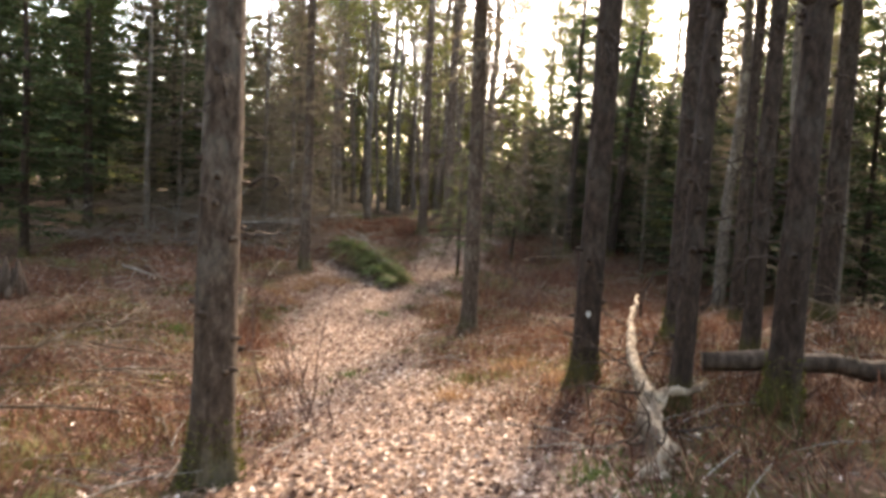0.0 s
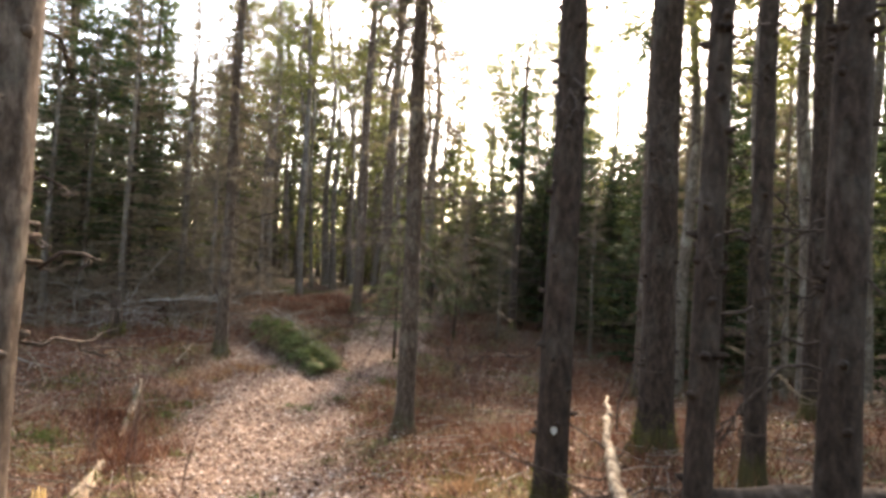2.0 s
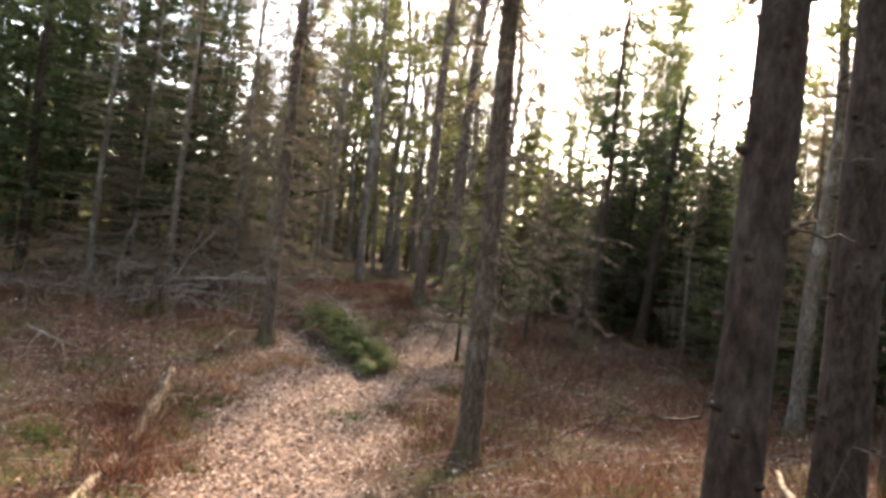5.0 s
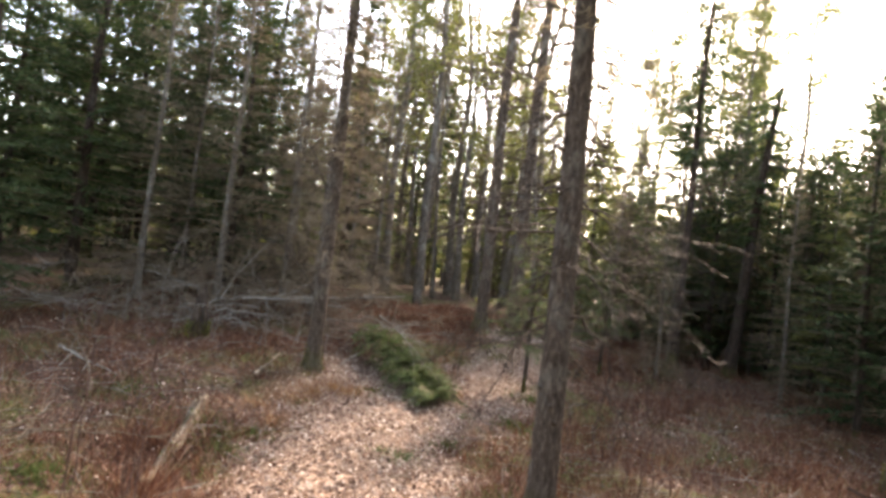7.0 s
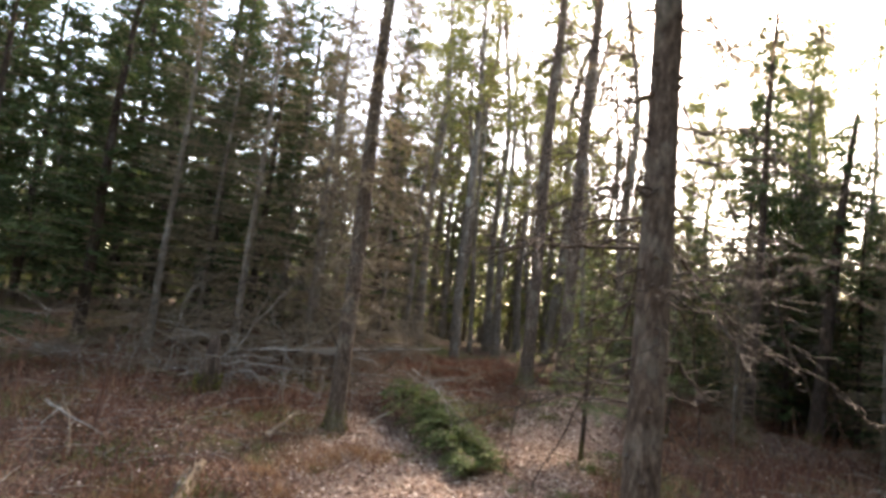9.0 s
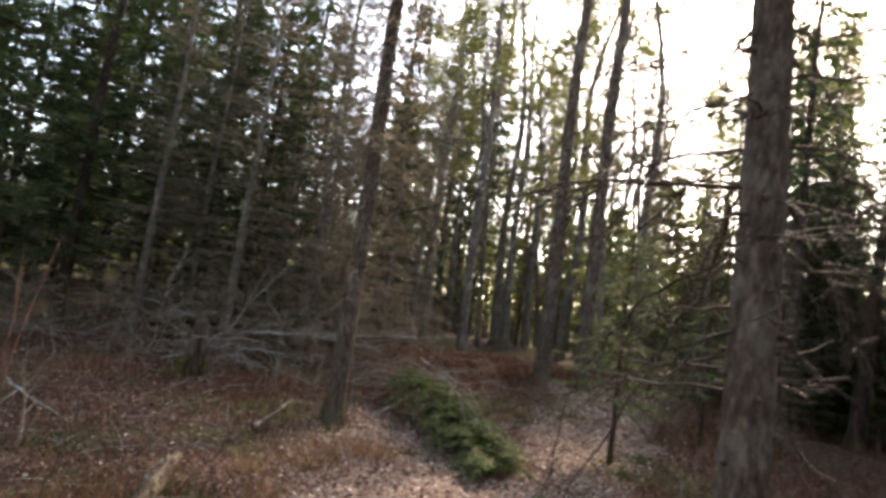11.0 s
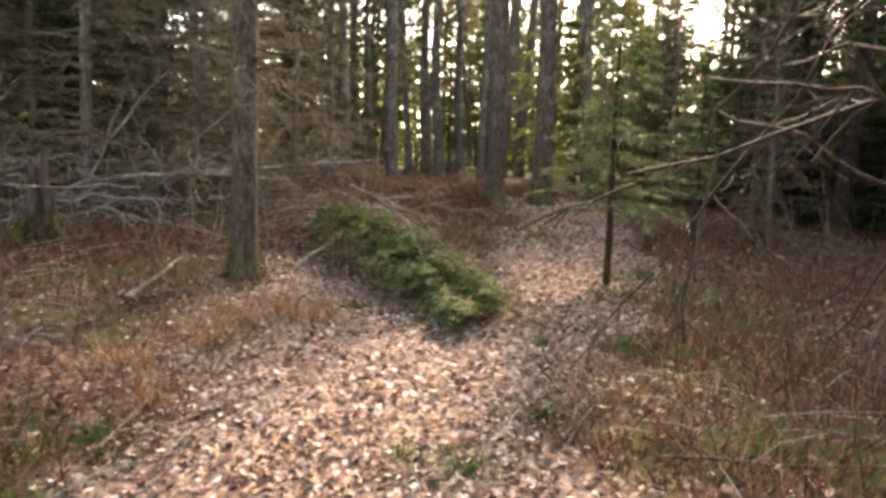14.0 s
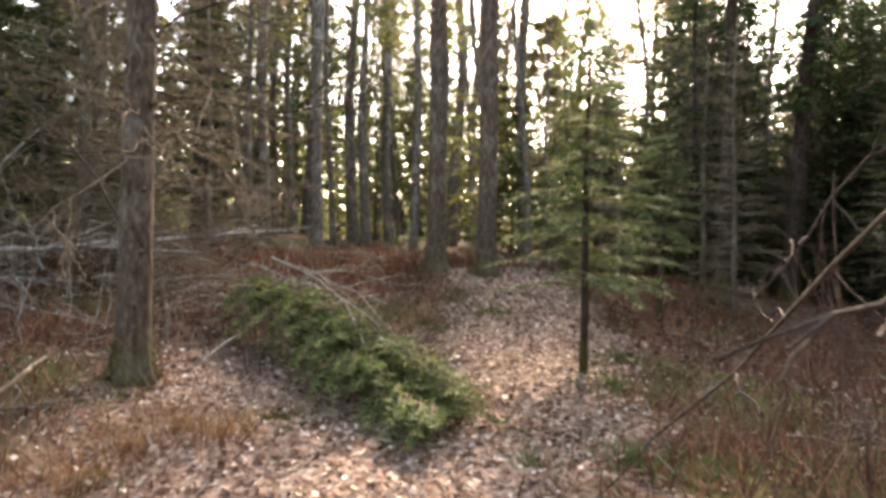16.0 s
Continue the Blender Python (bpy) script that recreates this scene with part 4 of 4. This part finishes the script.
def bleached_snag():
    """A bleached, barkless trunk leaning away from the path, forked near its foot."""
    ob = thing("bleached_snag", "bleached barkless snag forked above its broken foot", "dead tree", 1.22, 3.5)
    z0 = float(ground_z(1.22, 3.5))
    s = Shape()
    foot, fork, tip = np.array([0, 0, -0.05]), np.array([0.15, 0.68, 0.27 - z0]), np.array([0.88, 3.5, 0.6 - z0])
    s.tube(wander(foot, fork, 14, 0.012), np.linspace(0.085, 0.058, 14), 12, 0.24)
    body = s.object("stem", WOOD_ROT, ob)
    arm = Shape()
    arm.tube(np.vstack([wander(fork, fork + (0.06, 0.5, 0.1), 6, 0.014), wander(fork + (0.1, 0.75, 0.13), tip, 16, 0.016)]), np.linspace(0.05, 0.012, 22), 9, 0.24)
    arm.object("long_arm", WOOD_ROT, ob)
    arm2 = Shape()
    arm2.tube(wander(fork, fork + (0.48, 0.3, 0.08), 7, 0.02), np.linspace(0.042, 0.02, 7), 9, 0.2)
    arm2.object("short_arm", WOOD_ROT, ob)
    for k in range(10):
        sp = Shape()
        p = foot + (fork - foot) * rng.uniform(0.0, 0.9) + rng.normal(size=3) * (0.05, 0.03, 0.03)
        sp.tube([p, p + np.array([0.02, 0.1, 0.12]) + rng.normal(size=3) * 0.06], [0.018, 0.003], 4)
        sp.object("splinter", WOOD_ROT, ob)
    for k in range(16):
        tw = Shape()
        p = foot + (fork - foot) * rng.uniform(0.3, 1) if k % 2 else fork + (tip - fork) * rng.uniform(0, 0.7)
        d = rng.normal(size=3) * (1, 0.6, 0.5)
        twiggy(tw, p, p + d / np.linalg.norm(d) * rng.uniform(0.3, 0.8), 0.009, 2, 0.03)
        tw.object("twig", TWIG_DARK, ob)
    return ob


bleached_snag()


def fallen_log():
    ob = thing("fallen_log", "grey-brown fallen log lying among the trunks", "log", 2.0, 4.95)
    z0 = float(ground_z(2.0, 4.95))
    s = Shape()
    s.tube(wander((0, 0, 0.26), (3.6, -0.35, float(ground_z(5.6, 4.6)) - z0 - 0.12), 16, 0.02), np.linspace(0.07, 0.085, 16), 14, 0.11)
    s.object("wood", WOOD_LOG, ob)
    st = Shape()
    for k in range(7):
        p = np.array([rng.uniform(0.2, 3.2), -0.1, 0.34])
        twiggy(st, p, p + rng.normal(size=3) * 0.35, 0.01, 1)
    st.object("broken_twigs", TWIG, ob)
    return ob


fallen_log()


def broken_stump(label, x, y, height, r, mossy=True, mat=None):
    ob = thing("broken_stump", label, "stump", x, y)
    for k in range(13):
        s = Shape()
        ang, rr = k * 0.48, r * rng.uniform(0.4, 0.9)
        top = height * rng.uniform(0.35, 1.0)
        p = np.array([math.cos(ang) * rr, math.sin(ang) * rr, -0.08])
        s.tube([p * 1.15, p * (0.95, 0.95, 0) + (0, 0, top * 0.5), p * (0.8, 0.8, 0) + (0, 0, top)], [r * 0.5, r * 0.34, r * 0.07], 6, 0.1)
        s.object("shard", mat or WOOD_LOG, ob)
    if mossy:
        ms = Shape()
        n = 700
        ang, z = rng.random(n) * 6.283, rng.random(n) ** 1.5 * 0.3
        base = np.stack([np.cos(ang) * r * 1.35, np.sin(ang) * r * 1.35, z], 1)
        ms.blades(base, base * (1, 1, 0) + rng.normal(size=(n, 3)) * 0.1 + (0, 0, 0.1), rng.normal(size=(n, 3)), rng.uniform(0.03, 0.07, n), 0.02)
        ms.object("moss", MOSS, ob, "yellow-green moss round the foot", flat=True)
    return ob


broken_stump("splintered stump with a mossy foot", -5.4, 15.85, 0.95, 0.14)
broken_stump("broken stump of yellow split wood", -2.3, 6.5, 0.5, 0.07, False, WOOD_FRESH)
broken_stump("dark root stump among the brush", -7.4, 11.6, 0.7, 0.2, False)


def sapling(label, x, y, height, spread):
    """A young hemlock with flat drooping sprays."""
    ob = thing("hemlock_sapling", label, "sapling", x, y)
    s, g, w = Shape(), Shape(), Shape()
    s.tube(wander((0, 0, -0.05), (0.03, 0, height), 12, 0.006), np.linspace(0.04, 0.006, 12), 8)
    s.object("stem", BARK_DARK, ob)
    z = 0.75
    while z < height:
        f = z / height
        for _ in range(5):
            ang = rng.random() * 6.283
            ln = spread * (1.08 - f) * rng.uniform(0.6, 1.15) + 0.1
            way = np.array([math.cos(ang), math.sin(ang), rng.uniform(-0.05, 0.25)])
            sprays(g, np.array([0, 0, z]), way, ln, 0.035, 0.22, 0.02, 0.22, 0.2)
            w.tube([(0, 0, z), way * ln * 0.6 + (0, 0, z - 0.08 * ln), way * ln + (0, 0, z - 0.22 * ln)], [0.006, 0.004, 0.0015], 4, cap=False)
        z += 0.1
    w.object("bough_wood", TWIG, ob)["kind"] = "stuff"
    g.object("needles", NEEDLE_SOFT, ob, "soft pale green needle sprays", flat=True)
    return ob


sapling("young hemlock with soft pale green sprays beside the path", 0.42, 15.85, 3.0, 0.95)
sapling("small hemlock with pale sprays behind the path", 1.9, 17.8, 2.2, 0.9)
sapling("hemlock sapling in the shade under the trunks", 1.5, 20.6, 2.6, 0.9)


def thin_stems(label, x, y, n, height, reach, mat=TWIG_RED, fork=1):
    ob = thing("sapling_stems", label, "shrub", x, y)
    z0 = float(ground_z(x, y))
    for _ in range(n):
        s = Shape()
        dx, dy = rng.normal(size=2) * reach
        z = float(ground_z(x + dx, y + dy)) - z0 - 0.03
        ln = height * rng.uniform(0.5, 1.15)
        twiggy(s, (dx, dy, z), (dx + rng.normal() * 0.15 * ln, dy + rng.normal() * 0.15 * ln, z + ln), 0.008, 2, 0.02, 0, fork, 0.35)
        s.object("stem", mat, ob)
    return ob


thin_stems("thin leafless sapling stems in front of the fallen spruce", -2.1, 16.0, 12, 0.95, 0.22)
thin_stems("thin brown sapling stems beside a trunk", -0.95, 5.0, 7, 0.9, 0.14)
thin_stems("tall dark leafless sapling stems by the rotten log", -2.7, 8.9, 6, 1.7, 0.16)
thin_stems("thin leafless shoots under the spruces", 1.4, 13.2, 12, 1.1, 0.45)
thin_stems("leafless shoots among the leaves", 2.6, 15.5, 12, 1.1, 0.6)
thin_stems("thin leafless brown shoots", 1.9, 11.9, 8, 0.9, 0.4)
thin_stems("grey shoots before the brush", -4.6, 16.6, 12, 1.0, 0.7, TWIG_PALE)
thin_stems("grey shoots before the brush", -6.8, 16.4, 10, 1.0, 0.8, TWIG_PALE)
thin_stems("leafless shoots on the floor", -4.0, 12.6, 7, 0.8, 0.6)


def brush_pile(label, x, y, n, size, height, mat, r=0.01):
    """A tangle of fallen dead branches."""
    ob = tagged(new("brush_pile"), label, "brush", kind="" if n <= 60 else "stuff")
    s = Shape()
    for _ in range(n):
        px, py = x + rng.normal() * size[0], y + rng.normal() * size[1]
        z = float(ground_z(px, py)) + abs(rng.normal()) * height * 0.5
        d = rng.normal(size=3) * (1, 0.8, 0.28) + (0.2, 0, 0.12)
        ln = rng.uniform(0.5, 2.0)
        twiggy(s, (px, py, z), np.array((px, py, z)) + d / np.linalg.norm(d) * ln, r * rng.uniform(0.5, 1.6), 4, 0.04, 0.05, 1, 0.6)
        if n <= 60:
            s.object("branch", mat, ob)
            s = Shape()
    if s.v:
        s.object("branches", mat, ob)
    return ob


brush_pile("tangle of grey dead branches behind the trees", -4.6, 18.3, 170, (1.7, 0.8), 1.0, TWIG)
brush_pile("tangle of dark dead branches under the spruces", -8.6, 17.6, 150, (1.7, 1.0), 0.9, TWIG)
brush_pile("pale broken branches on top of the tangle", -4.7, 17.6, 26, (1.3, 0.4), 0.8, TWIG_PALE, 0.014)
brush_pile("pale broken branches under the spruces", -8.3, 16.6, 26, (1.6, 0.5), 0.5, TWIG_PALE, 0.011)
brush_pile("dark dead branches among the trunks", 6.0, 6.5, 60, (1.6, 1.2), 0.4, TWIG)
brush_pile("dark dead branches on the shaded floor", -5.2, 7.5, 60, (1.4, 2.0), 0.3, TWIG)
stick("grey broken log caught in the brush", gz(-4.3, 17.5, 0.62), gz(-2.2, 18.6, 0.8), 0.04, TWIG_PALE, 2, "broken_log", category="log")
stick("second grey broken log in the brush", gz(-5.2, 17.2, 0.5), gz(-3.2, 17.6, 0.66), 0.035, TWIG_PALE, 3, "broken_log", category="log")

# ---------------------------------------------------------------- floor cover
litter("leaf_litter", "pale tan fallen leaves on the trodden path", 90000, LEAF, lambda x, y: (0.02 + 0.98 * trail(x, y)) * (0.55 + 0.45 * patchy(x, y, 2.0)), 0.042, 0.025)
litter("leaf_litter", "brown fallen leaves over the forest floor", 42000, LEAF_OLD, lambda x, y: (0.35 + 0.65 * patchy(x, y, 0.7)) * np.clip(1.4 - (np.abs(x) + 0.3 * np.abs(y - 8)) / 9, 0.15, 1), 0.05, 0.05)
litter("leaf_litter", "scattered pale leaves off the path", 9000, LEAF, lambda x, y: patchy(x, y, 1.1, 1.0) ** 3, 0.048, 0.06)


def twig_litter(n):
    """Small fallen twigs, too many to count."""
    s = Shape()
    x, y = rng.uniform(-8, 7, n), rng.uniform(0, 20, n)
    keep = rng.random(n) < 1.05 - trail(x, y)
    for px, py in zip(x[keep], y[keep]):
        ang, ln = rng.random() * 6.283, rng.uniform(0.12, 0.7)
        qx, qy = px + ln * math.cos(ang), py + ln * math.sin(ang)
        z0, z1 = ground_z(px, py) + rng.uniform(0.01, 0.08), ground_z(qx, qy) + rng.uniform(0.01, 0.16)
        s.tube([(px, py, z0), ((px + qx) / 2 + rng.normal() * 0.02, (py + qy) / 2 + rng.normal() * 0.02, (z0 + z1) / 2 + 0.02), (qx, qy, z1)], [0.007, 0.005, 0.003], 3, cap=False)
    tagged(s.object("fallen_twigs", TWIG_PALE), "grey fallen twigs strewn over the floor", "twigs", kind="stuff")


twig_litter(1900)


def ground_cover(name, label, n, mat, density, length, width, lean, category):
    m = n * 6 if n > 20000 else 400000
    x, y = rng.uniform(-9, 9, m), rng.uniform(-0.5, 23, m)
    keep = rng.random(m) < density(x, y)
    x, y = x[keep][:n], y[keep][:n]
    k = len(x)
    al = rng.normal(size=(k, 3)) * (lean, lean, 0.2) + (0, 0, 1)
    ln = length * rng.uniform(0.4, 1.3, k)
    bend = rng.normal(size=(k, 3)) * 0.3 * ln[:, None] * (1, 1, 0.3)
    s = Shape()
    s.blades(surface(x, y, -0.005), al, rng.normal(size=(k, 3)) * (1, 1, 0.1), ln, width, bend)
    return tagged(s.object(name, mat, flat=True), label, category, kind="stuff")


off = lambda x, y: 1 - trail(x, y)
ground_cover("dead_bracken", "red-brown dead bracken and twigs over the floor", 140000, BRUSH, lambda x, y: off(x, y) * (0.12 + 0.88 * patchy(x, y, 0.8, 2.0) ** 1.3), 0.25, 0.011, 0.8, "undergrowth")
ground_cover("grass", "sparse yellow-green grass tufts", 36000, GRASS, lambda x, y: off(x, y) * np.clip(patchy(x, y, 1.3, 0.4) - 0.55, 0, 1) * 2, 0.1, 0.006, 0.45, "grass")


def clumps(name, label, n, mat, spots, length, width, lean, category):
    """Small plants in loose patches: x, y and reach of each patch."""
    spots = np.array(spots)
    k = rng.choice(len(spots), n, p=spots[:, 2] ** 2 / (spots[:, 2] ** 2).sum())
    r = spots[k, 2] * rng.gamma(1.6, 0.45, n)
    ang = rng.random(n) * 6.283
    x, y = spots[k, 0] + r * np.cos(ang), spots[k, 1] + r * np.sin(ang)
    hump = 0.6 + 0.4 * patchy(x, y, 6.0)
    al = rng.normal(size=(n, 3)) * (lean, lean, 0.2) + (0, 0, 1)
    ln = length * rng.uniform(0.4, 1.3, n) * hump
    s = Shape()
    s.blades(surface(x, y, -0.005), al, rng.normal(size=(n, 3)) * (1, 1, 0.1), ln, width, rng.normal(size=(n, 3)) * 0.3 * ln[:, None] * (1, 1, 0.3))
    return tagged(s.object(name, mat, flat=True), label, category, kind="stuff")


clumps("dry_straw", "tufts of orange dry straw beside the path", 4500, STRAW,
       [(-2.9, 13.95, 0.25), (-2.26, 14.55, 0.25), (-2.77, 14.4, 0.25), (-2.85, 12.9, 0.2), (-3.2, 13.3, 0.2), (-2.5, 14.7, 0.2), (0.15, 5.9, 0.22), (1.2, 6.2, 0.25), (0.9, 7.2, 0.3), (-0.75, 15.0, 0.2)], 0.2, 0.007, 0.7, "grass")
clumps("dead_fern", "red-brown dead ferns on the bank behind the fallen spruce", 9000, BRUSH,
       [(-2.2, 19.6, 0.7), (-1.2, 20.3, 0.8), (-2.9, 20.8, 0.7), (-1.7, 22, 1.0), (0.2, 20.9, 0.6), (-2.75, 9.4, 0.35), (-3.1, 10.3, 0.35), (-3.7, 11.4, 0.4)], 0.35, 0.02, 0.8, "undergrowth")
clumps("low_plants", "low dark green plants on the floor", 15000, GREEN,
       [(0.95, 3.6, 0.22), (1.2, 3.1, 0.25), (-3.55, 6.5, 0.4), (-4.8, 12.8, 0.4), (-3.15, 12.2, 0.25), (-5.2, 10.1, 0.5), (-3.1, 11.85, 0.25), (-2.9, 12.45, 0.22), (-3.9, 9.9, 0.4), (-3.5, 12.4, 0.25),
        (0.54, 15.5, 0.25), (-2.95, 11.8, 0.25), (-1.28, 12.3, 0.12), (-0.95, 12.2, 0.18), (-0.55, 12.9, 0.2), (0.24, 14.15, 0.25), (-2.8, 13.9, 0.15), (0.85, 16.2, 0.28), (0.6, 14.1, 0.3), (-0.4, 14.05, 0.12),
        (-4.4, 6.4, 0.5), (-1.0, 7.8, 0.2), (1.9, 9.2, 0.35), (-2.3, 9.9, 0.2), (0.1, 11.4, 0.25), (0.6, 12.4, 0.3)], 0.11, 0.014, 1.0, "plants")
clumps("grass_patch", "yellow-green woodland grass beside the path", 16000, GRASS,
       [(0.35, 6.6, 0.4), (1.05, 7.3, 0.4), (-2.6, 4.2, 0.5), (-4.8, 9.1, 0.6), (5.4, 13.1, 0.6), (5.1, 15.2, 0.6), (-0.4, 9.2, 0.25), (-0.75, 17.3, 0.4), (-0.1, 17.9, 0.4), (-0.4, 18.6, 0.4), (1.05, 8.7, 0.35), (-1.9, 2.9, 0.4), (0.9, 2.7, 0.3), (-3.4, 5.2, 0.5)], 0.1, 0.008, 0.5, "grass")
clumps("moss_cushions", "bright yellow-green moss cushions", 9000, MOSS,
       [(-1.95, 14.8, 0.22), (-1.1, 6.9, 0.16), (-1.28, 7.15, 0.1), (0.55, 6.9, 0.25), (1.0, 7.7, 0.25), (-3.05, 15.1, 0.15), (0.2, 8.4, 0.2), (-3.0, 7.3, 0.3)], 0.05, 0.016, 0.9, "moss")
